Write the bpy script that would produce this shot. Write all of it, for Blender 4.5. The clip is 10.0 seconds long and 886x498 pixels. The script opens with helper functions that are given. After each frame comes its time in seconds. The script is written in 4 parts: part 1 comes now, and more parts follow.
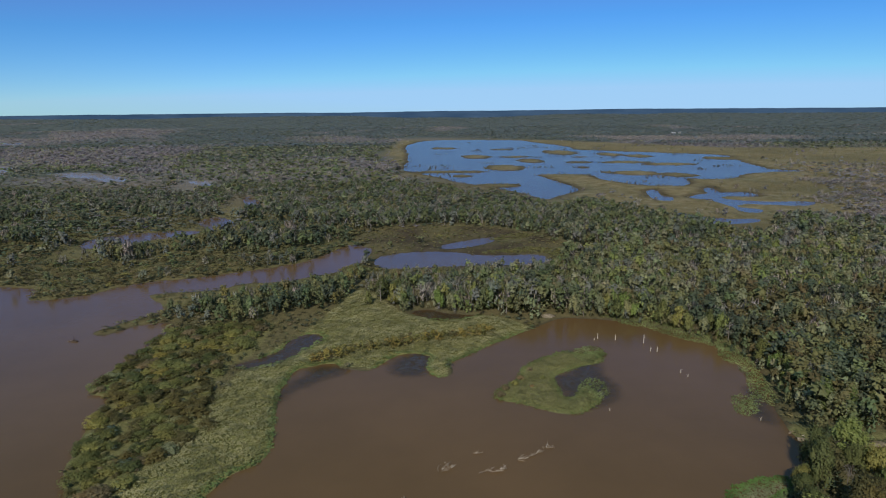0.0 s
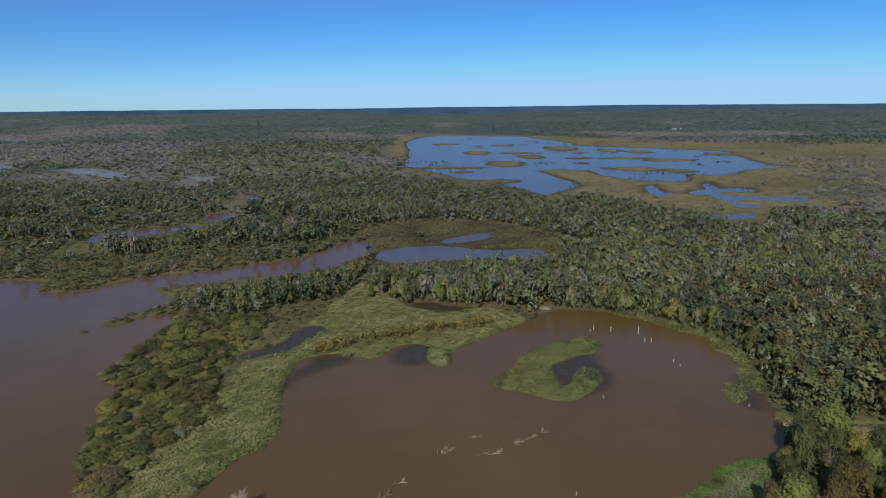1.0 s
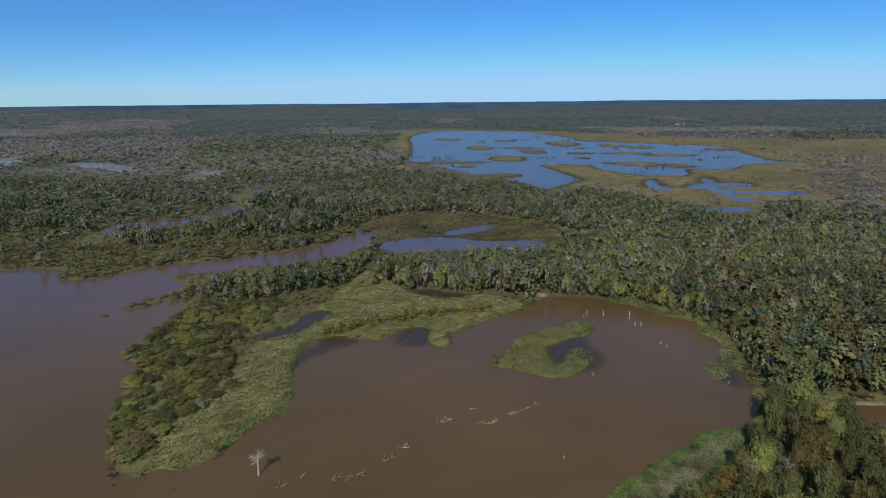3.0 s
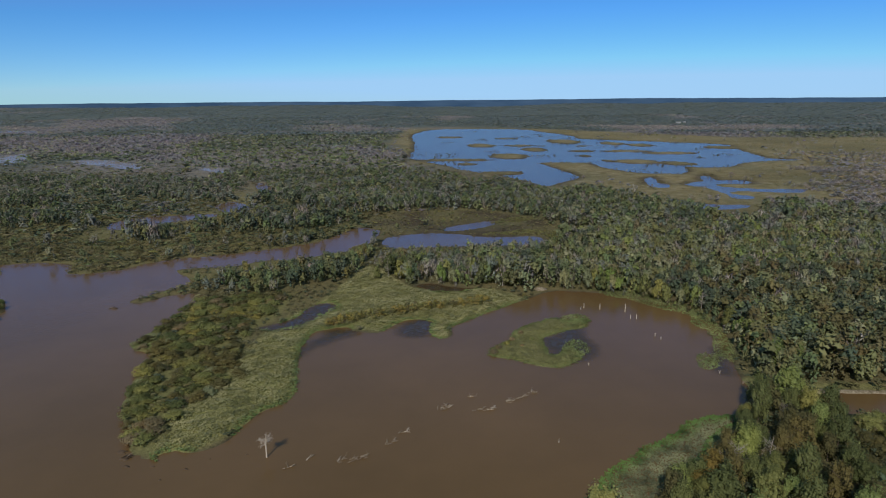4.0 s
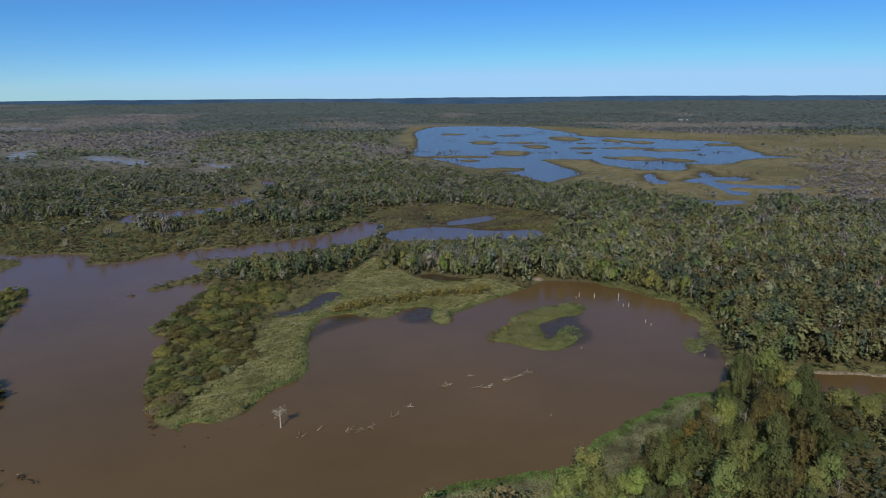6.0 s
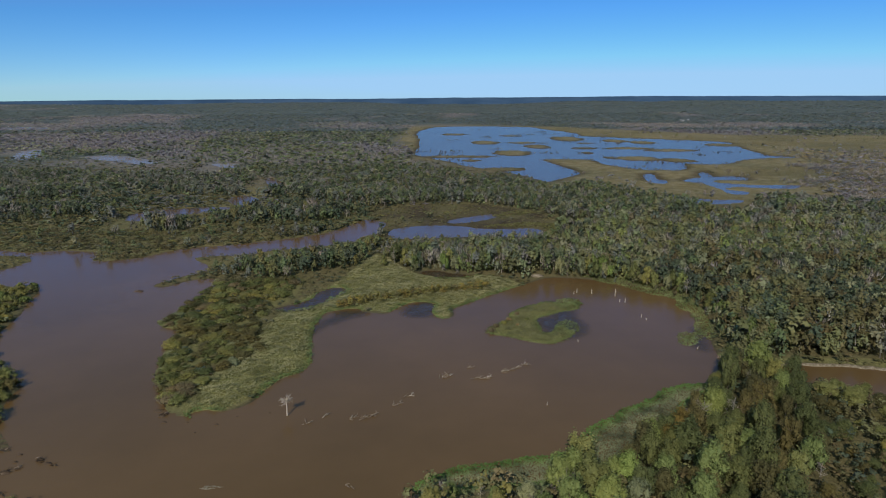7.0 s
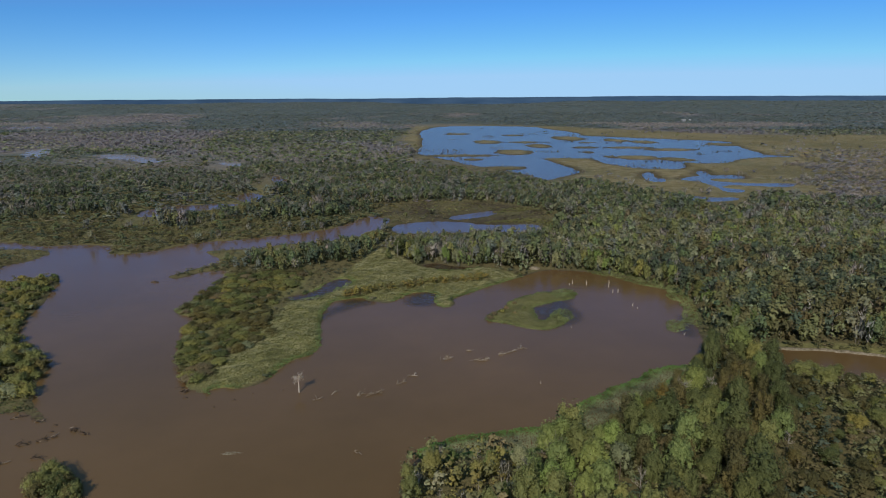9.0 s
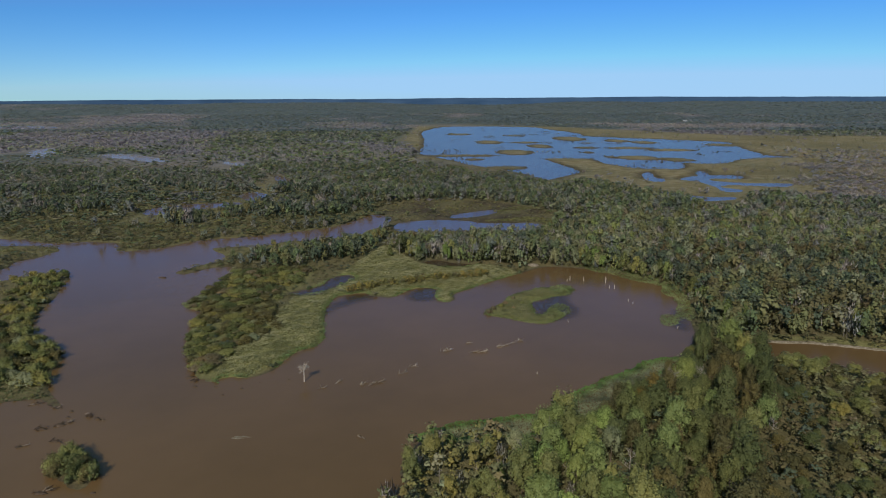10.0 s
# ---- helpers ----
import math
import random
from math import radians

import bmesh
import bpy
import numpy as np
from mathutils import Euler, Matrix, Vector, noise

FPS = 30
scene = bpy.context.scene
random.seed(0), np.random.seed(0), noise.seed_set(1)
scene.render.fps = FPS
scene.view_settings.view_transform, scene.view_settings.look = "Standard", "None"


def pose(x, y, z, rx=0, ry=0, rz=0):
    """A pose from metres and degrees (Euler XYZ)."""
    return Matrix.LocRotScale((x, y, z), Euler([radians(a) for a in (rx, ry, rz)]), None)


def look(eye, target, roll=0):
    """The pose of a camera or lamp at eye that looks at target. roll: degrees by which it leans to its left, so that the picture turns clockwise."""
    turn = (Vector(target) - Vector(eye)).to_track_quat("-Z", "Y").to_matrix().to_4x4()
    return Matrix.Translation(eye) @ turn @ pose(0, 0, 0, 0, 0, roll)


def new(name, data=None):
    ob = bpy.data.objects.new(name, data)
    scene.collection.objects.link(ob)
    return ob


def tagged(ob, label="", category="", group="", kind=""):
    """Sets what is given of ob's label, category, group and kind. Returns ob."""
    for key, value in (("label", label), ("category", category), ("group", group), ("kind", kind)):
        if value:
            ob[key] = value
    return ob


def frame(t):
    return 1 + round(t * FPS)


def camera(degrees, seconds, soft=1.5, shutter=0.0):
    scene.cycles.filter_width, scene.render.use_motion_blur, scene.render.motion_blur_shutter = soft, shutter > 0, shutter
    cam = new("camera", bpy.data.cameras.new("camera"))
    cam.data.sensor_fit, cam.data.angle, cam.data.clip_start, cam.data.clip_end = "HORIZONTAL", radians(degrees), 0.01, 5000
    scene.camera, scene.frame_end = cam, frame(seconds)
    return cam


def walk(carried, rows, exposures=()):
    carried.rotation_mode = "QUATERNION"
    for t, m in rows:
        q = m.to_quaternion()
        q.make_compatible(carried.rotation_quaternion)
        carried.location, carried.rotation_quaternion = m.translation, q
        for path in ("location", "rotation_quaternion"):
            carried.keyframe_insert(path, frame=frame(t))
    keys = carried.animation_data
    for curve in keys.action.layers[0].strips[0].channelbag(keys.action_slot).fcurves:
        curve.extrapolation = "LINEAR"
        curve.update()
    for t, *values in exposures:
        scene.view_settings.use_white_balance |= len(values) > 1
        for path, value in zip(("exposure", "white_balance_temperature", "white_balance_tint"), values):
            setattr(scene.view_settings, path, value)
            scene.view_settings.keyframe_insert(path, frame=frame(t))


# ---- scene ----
cam = camera(72.0, 10.0, 1.05)
PATH = [
    (0.0, 0.00, 0.00, 80.00, 77.215, 0.478, -0.109),
    (0.5, 0.27, -2.93, 80.28, 77.019, 0.443, -0.045),
    (1.0, 0.46, -5.81, 80.28, 76.861, 0.471, 0.013),
    (1.5, 0.65, -9.02, 80.36, 76.721, 0.449, 0.103),
    (2.0, 0.91, -12.05, 80.43, 76.630, 0.454, 0.170),
    (2.5, 1.15, -15.01, 80.45, 76.538, 0.447, 0.267),
    (4.0, 1.73, -24.26, 80.62, 76.246, 0.390, 0.506),
    (4.5, 1.94, -27.25, 80.77, 76.163, 0.393, 0.587),
    (5.0, 2.22, -30.18, 80.83, 76.089, 0.382, 0.696),
    (5.5, 2.28, -33.11, 80.85, 75.998, 0.351, 0.751),
    (7.0, 2.78, -42.34, 80.91, 76.020, 0.277, 0.984),
    (7.5, 2.92, -45.46, 80.96, 76.009, 0.276, 1.058),
    (8.0, 3.08, -48.71, 80.97, 76.021, 0.243, 1.145),
    (8.5, 3.36, -51.85, 80.92, 76.005, 0.303, 1.193),
    (9.0, 3.57, -55.06, 80.97, 76.004, 0.266, 1.253),
    (9.5, 3.84, -58.29, 80.87, 76.031, 0.223, 1.358),
    (10.0, 4.18, -61.87, 80.95, 76.048, 0.205, 1.433),
]
walk(cam, [(t, pose(x, y, z, rx, ry, rz)) for t, x, y, z, rx, ry, rz in PATH], [(0.0, 0.5, 6300, 10), (10.0, 0.5, 6300, 10)])

# ---- world and sun: clear autumn day, sun behind and to one side ----
SUN_ELEV = radians(37)
SUN_TURN = radians(196)
SKY_EVEN = (4.6, 7.7, 11.3, 1)
SKY_LEAST = (1.3, 2.4, 1.0, 1)
world = bpy.data.worlds.new("sky")
scene.world = world
world.use_nodes = True
wn = world.node_tree.nodes
sky = wn.new("ShaderNodeTexSky")
sky.sky_type, sky.sun_disc = "NISHITA", False
sky.sun_elevation, sky.sun_rotation = SUN_ELEV, SUN_TURN
sky.altitude, sky.air_density, sky.dust_density, sky.ozone_density = 1500, 1.0, 0.0, 5.0
wn["Background"].inputs[1].default_value = 0.055
deep = wn.new("ShaderNodeHueSaturation")
deep.inputs["Saturation"].default_value = 1.1
clean = wn.new("ShaderNodeMix")
clean.data_type, clean.blend_type = "RGBA", "MULTIPLY"
clean.inputs[0].default_value = 1.0
clean.inputs[7].default_value = (0.74, 1.0, 1.29, 1)
world.node_tree.links.new(sky.outputs[0], clean.inputs[6])
world.node_tree.links.new(clean.outputs[2], deep.inputs["Color"])
even = wn.new("ShaderNodeMix")
even.data_type, even.blend_type = "RGBA", "DARKEN"
even.inputs[0].default_value = 0.9
even.inputs[7].default_value = SKY_EVEN
world.node_tree.links.new(deep.outputs[0], even.inputs[6])
fill = wn.new("ShaderNodeMix")
fill.data_type, fill.blend_type = "RGBA", "LIGHTEN"
fill.inputs[0].default_value = 1.0
fill.inputs[7].default_value = SKY_LEAST
world.node_tree.links.new(even.outputs[2], fill.inputs[6])
world.node_tree.links.new(fill.outputs[2], wn["Background"].inputs[0])
sun_data = bpy.data.lights.new("sun", "SUN")
sun_data.energy, sun_data.angle, sun_data.color = 2.55, radians(0.53), (1.0, 0.89, 0.74)
sun = new("sun", sun_data)
sun_from = Vector((math.sin(SUN_TURN) * math.cos(SUN_ELEV), math.cos(SUN_TURN) * math.cos(SUN_ELEV), math.sin(SUN_ELEV)))
sun.matrix_basis = look(sun_from * 300, (0, 0, 0))


# ---- materials ----
class Nodes:
    """Short hand for a node material."""

    def __init__(self, name, rough=0.8, spec=0.3):
        self.mat = bpy.data.materials.new(name)
        self.mat.use_nodes = True
        self.tree = self.mat.node_tree
        self.bsdf = self.tree.nodes["Principled BSDF"]
        self.bsdf.inputs["Roughness"].default_value = rough
        self.bsdf.inputs["Specular IOR Level"].default_value = spec

    def add(self, kind):
        return self.tree.nodes.new(kind)

    def link(self, a, b):
        self.tree.links.new(a, b)

    def place(self):
        return self.add("ShaderNodeNewGeometry").outputs["Position"]

    def noise(self, scale, detail=4.0, rough=0.55, vector=None, stretch=None):
        n = self.add("ShaderNodeTexNoise")
        n.inputs["Scale"].default_value = scale
        n.inputs["Detail"].default_value = detail
        n.inputs["Roughness"].default_value = rough
        vector = vector or self.place()
        if stretch:
            m = self.add("ShaderNodeMapping")
            m.inputs["Scale"].default_value = stretch
            self.link(vector, m.inputs["Vector"])
            vector = m.outputs[0]
        self.link(vector, n.inputs["Vector"])
        return n.outputs["Fac"]

    def ramp(self, fac, stops):
        r = self.add("ShaderNodeValToRGB")
        while len(r.color_ramp.elements) < len(stops):
            r.color_ramp.elements.new(0.5)
        for e, (p, c) in zip(r.color_ramp.elements, stops):
            e.position, e.color = p, (*c, 1) if len(c) == 3 else c
        self.link(fac, r.inputs[0])
        return r.outputs[0]

    def mix(self, fac, a, b, blend="MIX"):
        m = self.add("ShaderNodeMix")
        m.data_type, m.blend_type = "RGBA", blend
        for value, socket in ((fac, m.inputs[0]), (a, m.inputs[6]), (b, m.inputs[7])):
            if isinstance(value, (int, float)):
                socket.default_value = value
            elif isinstance(value, tuple):
                socket.default_value = (*value, 1)
            else:
                self.link(value, socket)
        return m.outputs[2]

    def attribute(self, name):
        a = self.add("ShaderNodeAttribute")
        a.attribute_name = name
        return a

    def bump(self, height, strength, distance):
        b = self.add("ShaderNodeBump")
        b.inputs["Strength"].default_value = strength
        b.inputs["Distance"].default_value = distance
        self.link(height, b.inputs["Height"])
        self.link(b.outputs[0], self.bsdf.inputs["Normal"])

    def colour(self, c):
        if isinstance(c, tuple):
            self.bsdf.inputs["Base Color"].default_value = (*c, 1)
        else:
            self.link(c, self.bsdf.inputs["Base Color"])
        return self.mat


def leaf_material(name, low, high, attr=False):
    n = Nodes(name, 0.75, 0.2)
    geo = n.add("ShaderNodeNewGeometry").outputs["Random Per Island"]
    mean = [(a + b) / 2 for a, b in zip(low, high)]
    c = n.ramp(geo, [(0.0, tuple(m * 0.38 + a * 0.62 for m, a in zip(mean, low))), (1.0, tuple(m * 0.38 + b * 0.62 for m, b in zip(mean, high)))])
    if attr:
        c = n.mix(1.0, c, n.attribute("tint").outputs["Color"], "MULTIPLY")
    else:
        rnd = n.add("ShaderNodeObjectInfo").outputs["Random"]
        c = n.mix(1.0, c, n.ramp(rnd, [(0.0, (0.72, 0.74, 0.7)), (0.5, (1.0, 1.0, 1.0)), (1.0, (1.25, 1.12, 0.95))]), "MULTIPLY")
    n.colour(c)
    bend = n.add("ShaderNodeVectorTransform")
    bend.vector_type, bend.convert_from, bend.convert_to = "NORMAL", "OBJECT", "WORLD"
    n.link(n.attribute("bend").outputs["Vector"], bend.inputs[0])
    n.link(bend.outputs[0], n.bsdf.inputs["Normal"])
    through_light = n.add("ShaderNodeBsdfTranslucent")
    n.link(c, through_light.inputs["Color"])
    blend = n.add("ShaderNodeMixShader")
    blend.inputs[0].default_value = 0.3
    n.link(n.bsdf.outputs[0], blend.inputs[1])
    n.link(through_light.outputs[0], blend.inputs[2])
    n.link(blend.outputs[0], n.tree.nodes["Material Output"].inputs["Surface"])
    return n.mat


LEAF = {
    "green": leaf_material("leaf_green", (0.109, 0.154, 0.047), (0.274, 0.329, 0.118)),
    "bright": leaf_material("leaf_bright", (0.149, 0.213, 0.052), (0.310, 0.397, 0.127)),
    "dark": leaf_material("leaf_dark", (0.072, 0.090, 0.034), (0.165, 0.190, 0.072)),
    "olive": leaf_material("leaf_olive", (0.136, 0.152, 0.048), (0.310, 0.322, 0.121)),
    "yellow": leaf_material("leaf_yellow", (0.165, 0.165, 0.050), (0.325, 0.306, 0.105)),
    "brown": leaf_material("leaf_brown", (0.154, 0.124, 0.069), (0.309, 0.255, 0.146)),
    "sage": leaf_material("leaf_sage", (0.170, 0.195, 0.105), (0.330, 0.355, 0.205)),
    "umber": leaf_material("leaf_umber", (0.080, 0.075, 0.030), (0.170, 0.160, 0.068)),
    "rust": leaf_material("leaf_rust", (0.150, 0.112, 0.032), (0.275, 0.208, 0.060)),
}
LEAF_STUFF = leaf_material("leaf_mixed", (0.88, 0.88, 0.88), (1.14, 1.14, 1.14), attr=True)


def bark_material(name, a, b):
    n = Nodes(name, 0.9, 0.15)
    return n.colour(n.ramp(n.noise(3.0, 5, 0.6, stretch=(1, 1, 0.2)), [(0.3, a), (0.7, b)]))


BARK = bark_material("bark", (0.07, 0.055, 0.04), (0.16, 0.13, 0.10))
BARK_PALE = bark_material("bark_bleached", (0.34, 0.29, 0.22), (0.58, 0.51, 0.41))
TWIG = bark_material("twig_grey", (0.13, 0.115, 0.10), (0.24, 0.215, 0.19))
TWIG_PALE = bark_material("twig_pale", (0.25, 0.225, 0.19), (0.43, 0.39, 0.33))
DRIFT = bark_material("driftwood", (0.12, 0.092, 0.06), (0.36, 0.29, 0.21))
MUD = bark_material("wet_mud", (0.05, 0.036, 0.024), (0.10, 0.07, 0.045))


def water_material(name, body_a, body_b, rough, wave):
    n = Nodes(name, rough, 0.5)
    n.bsdf.inputs["IOR"].default_value = 1.333
    c = n.ramp(n.noise(0.012, 5, 0.6), [(0.35, body_a), (0.65, body_b)])
    n.colour(c)
    n.bump(n.noise(0.9, 3, 0.6), wave, 0.25)
    return n.mat


SILTY = water_material("silty_water", (0.102, 0.063, 0.026), (0.133, 0.082, 0.036), 0.2, 0.12)
CLEAR = water_material("clear_water", (0.070, 0.055, 0.047), (0.092, 0.071, 0.058), 0.245, 0.3)
PALE_SILT = water_material("pale_silty_water", (0.19, 0.155, 0.115), (0.24, 0.195, 0.145), 0.27, 0.3)
PEATY = water_material("peaty_water", (0.085, 0.064, 0.042), (0.11, 0.082, 0.052), 0.2, 0.15)


def ground_material():
    n = Nodes("marsh_ground", 0.95, 0.1)
    kind = n.attribute("cover")
    sep = n.add("ShaderNodeSeparateColor")
    n.link(kind.outputs["Color"], sep.inputs[0])
    fine, mid, wide = n.noise(0.9, 5, 0.65), n.noise(0.09, 5, 0.6), n.noise(0.012, 4, 0.6)
    litter = n.ramp(fine, [(0.3, (0.078, 0.072, 0.036)), (0.7, (0.155, 0.138, 0.070))])
    reed = n.ramp(mid, [(0.3, (0.128, 0.112, 0.056)), (0.5, (0.185, 0.160, 0.086)), (0.72, (0.255, 0.225, 0.155))])
    reed = n.mix(0.5, reed, n.ramp(fine, [(0.25, (0.517, 0.517, 0.517)), (0.75, (1.5, 1.5, 1.5))]), "MULTIPLY")
    mud = n.ramp(mid, [(0.35, (0.042, 0.034, 0.023)), (0.65, (0.085, 0.068, 0.045))])
    grass = n.ramp(fine, [(0.3, (0.115, 0.121, 0.041)), (0.7, (0.241, 0.236, 0.098))])
    wide_tint = n.ramp(wide, [(0.3, (0.920, 0.977, 0.977)), (0.7, (1.15, 1.08, 1.0))])
    c = n.mix(sep.outputs[0], litter, reed)
    c = n.mix(sep.outputs[1], c, mud)
    c = n.mix(sep.outputs[2], c, grass)
    # far treetop colours, brightened and blued to paint in distance haze
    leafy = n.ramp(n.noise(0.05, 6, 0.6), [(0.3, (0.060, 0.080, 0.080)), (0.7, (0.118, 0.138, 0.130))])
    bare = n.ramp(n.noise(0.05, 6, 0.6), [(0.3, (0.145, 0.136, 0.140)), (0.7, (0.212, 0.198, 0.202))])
    hazy_canopy = n.mix(n.attribute("stand").outputs["Fac"], leafy, bare)
    c = n.mix(n.attribute("wooded").outputs["Fac"], c, hazy_canopy)
    c = n.mix(1.0, c, wide_tint, "MULTIPLY")
    n.colour(c)
    n.bump(fine, 0.8, 0.6)
    return n.mat


GROUND = ground_material()


# ---- plan of the land and the water, in metres ----
RIVER = [(-43, 353), (-57, 365), (-67, 341), (-75, 324), (-87, 313), (-104, 303), (-125, 291), (-148, 282), (-160, 265), (-182, 256), (-188, 271), (-203, 278), (-219, 277), (-230, 274), (-254, 283), (-268, 285), (-700, 330), (-700, -150), (60, -150), (20, 40), (-10, 75), (-50, 95), (-70, 100), (-77, 109), (-87, 124), (-92, 139), (-97, 161), (-106, 169), (-103, 215), (-107, 225), (-117, 223), (-126, 213), (-131, 217), (-123, 231), (-117, 244), (-134, 263), (-125, 267), (-104, 272), (-96, 281), (-78, 285), (-63, 295), (-53, 302), (-45, 320), (-43, 334)]
POND = [(-69, 98), (-66, 99), (-65, 104), (-58, 104), (-53, 107), (-51, 116), (-48, 124), (-43, 128), (-43, 140), (-48, 167), (-40, 179), (-33, 181), (-24, 179), (-19, 185), (-15, 192), (-5, 191), (-7, 181), (-2, 174), (3, 177), (3, 185), (14, 197), (27, 210), (36, 219), (45, 226), (56, 227), (79, 218), (91, 204), (98, 189), (97, 172), (89, 150), (87, 135), (90, 133), (102, 133), (117, 134), (131, 132), (144, 126), (165, 113), (150, 95), (131, 108), (119, 112), (113, 116), (107, 122), (84, 121), (70, 114), (48, 88), (0, 20), (-40, 40)]
POOLS = [
    [(-37, 323), (-34, 336), (-15, 345), (5, 344), (24, 334), (53, 336), (57, 323), (47, 314), (5, 312), (-22, 307), (-33, 310)],
    [(-1, 362), (16, 376), (31, 386), (32, 374), (16, 358), (2, 352)],
    [(-222, 364), (-228, 386), (-222, 400), (-208, 408), (-172, 416), (-168, 404), (-192, 382), (-203, 364)],
    [(-184, 452), (-175, 472), (-152, 440), (-158, 416)],
    [(-192, 580), (-185, 587), (-158, 525), (-163, 519)],
    [(-528, 830), (-505, 852), (-443, 809), (-384, 750), (-392, 727), (-454, 775)],
    [(-305, 726), (-286, 731), (-254, 705), (-262, 684)],
    [(-606, 799), (-681, 926), (-689, 984), (-641, 904), (-591, 808)],
    [(-69, 184), (-60, 191), (-56, 198), (-54, 206), (-51, 212), (-46, 212), (-44, 206), (-48, 197), (-53, 188), (-57, 183)],
    [(-13, 237), (-6, 239), (3, 234), (15, 230), (1, 227), (-8, 230)],
    [(-47, 167), (-46, 181), (-35, 185), (-35, 174), (-43, 165)],
    [(204, 604), (216, 616), (207, 574), (212, 559), (204, 539), (193, 548), (196, 575)],
    [(279, 637), (273, 612), (270, 588), (290, 592), (298, 575), (287, 561), (266, 566), (254, 552), (264, 538), (287, 529), (315, 529), (322, 523), (307, 506), (278, 511), (262, 517), (247, 509), (243, 493), (242, 519), (239, 545), (228, 558), (245, 578), (256, 584), (265, 612)],
    [(242, 498), (257, 486), (250, 472), (238, 477)],
    [(183, 475), (189, 468), (198, 453), (215, 445), (231, 445), (228, 433), (201, 424), (191, 431), (180, 444)],
]
LAKE = [(-82, 1422), (-42, 1683), (88, 1714), (210, 1656), (229, 1554), (274, 1381), (272, 1258), (307, 1233), (345, 1190), (386, 1167), (430, 1127), (475, 1097), (490, 1056), (465, 971), (453, 924), (444, 842), (438, 815), (464, 795), (421, 783), (396, 773), (366, 752), (343, 718), (309, 707), (288, 719), (269, 666), (251, 645), (242, 654), (225, 652), (211, 662), (200, 683), (188, 716), (185, 767), (156, 781), (119, 772), (124, 735), (131, 692), (138, 631), (132, 609), (110, 576), (95, 556), (84, 582), (78, 605), (50, 653), (18, 700), (-8, 760), (-47, 836), (-54, 884), (-55, 1027), (-68, 1225)]
SE_LAND = [(111, 116), (103, 121), (93, 128), (81, 125), (64, 104), (52, 93), (35, 78.5), (18, 74), (-1, 70), (-6, 66), (-8, 62), (-8, 56), (-7, 47), (-12, 30), (-15, -150), (700, -150), (700, 100), (130, 106), (118, 110)]
W_BANK = [(-240, 194), (-206, 201), (-197, 211), (-182, 215), (-169, 187), (-163, 172), (-156, 152), (-147, 138), (-124, 119), (-121, 110), (-112, 95), (-102, 84), (-114, 90), (-122, 87), (-220, 60), (-500, 60), (-500, 210)]
W_STRIP = [(-303, 266), (-256, 268), (-233, 268), (-217, 262), (-215, 242), (-222, 234), (-219, 218), (-250, 205)]
ISLET = [(-89, 57), (-90, 63), (-86, 65), (-80, 61), (-76, 53), (-77, 50), (-84, 53)]
ISLAND = [(14, 160), (17, 167), (22, 172), (26, 182), (34, 190), (41, 194), (46, 191), (53, 194), (52, 185), (44, 181), (38, 177), (34, 174), (34, 165), (36, 160), (42, 167), (44, 159), (41, 154), (35, 150), (27, 153), (21, 157)]
# islets of the marsh lake: centre, half length, half depth
LAKE_ISLETS = [(4, 1338, 26, 30), (60, 1085, 23, 44), (129, 1076, 26, 21), (143, 987, 20, 40), (225, 1181, 28, 61), (304, 1118, 21, 39), (341, 1074, 23, 32), (212, 954, 23, 16), (278, 948, 37, 20), (334, 908, 37, 22), (248, 782, 27, 30), (293, 758, 20, 24), (89, 872, 26, 46), (8, 818, 54, 15), (458, 1011, 28, 32), (238, 1063, 17, 16), (123, 1278, 21, 22), (27, 764, 12, 13), (61, 661, 24, 17), (200, 870, 9, 16), (214, 796, 9, 12)]
Z_REED = [(-88, 962), (-112, 1383), (-90, 1942), (321, 1611), (604, 1274), (1120, 1200), (547, 577), (281, 448), (221, 421), (163, 437), (142, 511), (118, 557), (93, 566), (55, 609), (-6, 696), (-58, 792)]
LILY_SE = [(-5, 71), (-2, 76), (7, 79), (16, 82), (23, 83), (31, 87), (37, 95), (47, 104), (56, 111), (67, 119), (78, 118), (62, 94), (48, 80), (36, 70), (18, 66), (3, 63)]
LILY_E = [(95, 200), (101, 194), (98, 178), (95, 164), (92, 155), (89, 156), (90, 166), (94, 180), (92, 186)]
LILY_E_SMALL = [(83, 160), (88, 159), (84, 151), (80, 150)]
LILY_N = [(62, 229), (78, 226), (86, 221), (102, 204), (99, 193), (94, 196), (84, 206), (77, 215)]
LILY_W = [(-107, 170), (-105, 180), (-98, 171), (-96, 164), (-101, 165)]
W_TREES = [(-167, 138), (-147, 138), (-127, 121), (-118, 106), (-111, 94), (-117, 95), (-130, 99), (-146, 106)]
W_GRASS = [(-150, 100), (-132, 101), (-117, 95), (-111, 90), (-122, 88), (-140, 82)]
BANK = [(87, 136), (91, 135), (98, 135), (102, 133.5), (117, 134), (129, 132), (144, 127), (160, 117)]
BANK_GRASS = [(86, 137), (100, 136), (118, 135), (132, 133), (160, 119), (165, 121), (140, 135), (118, 138), (99, 139), (90, 143)]
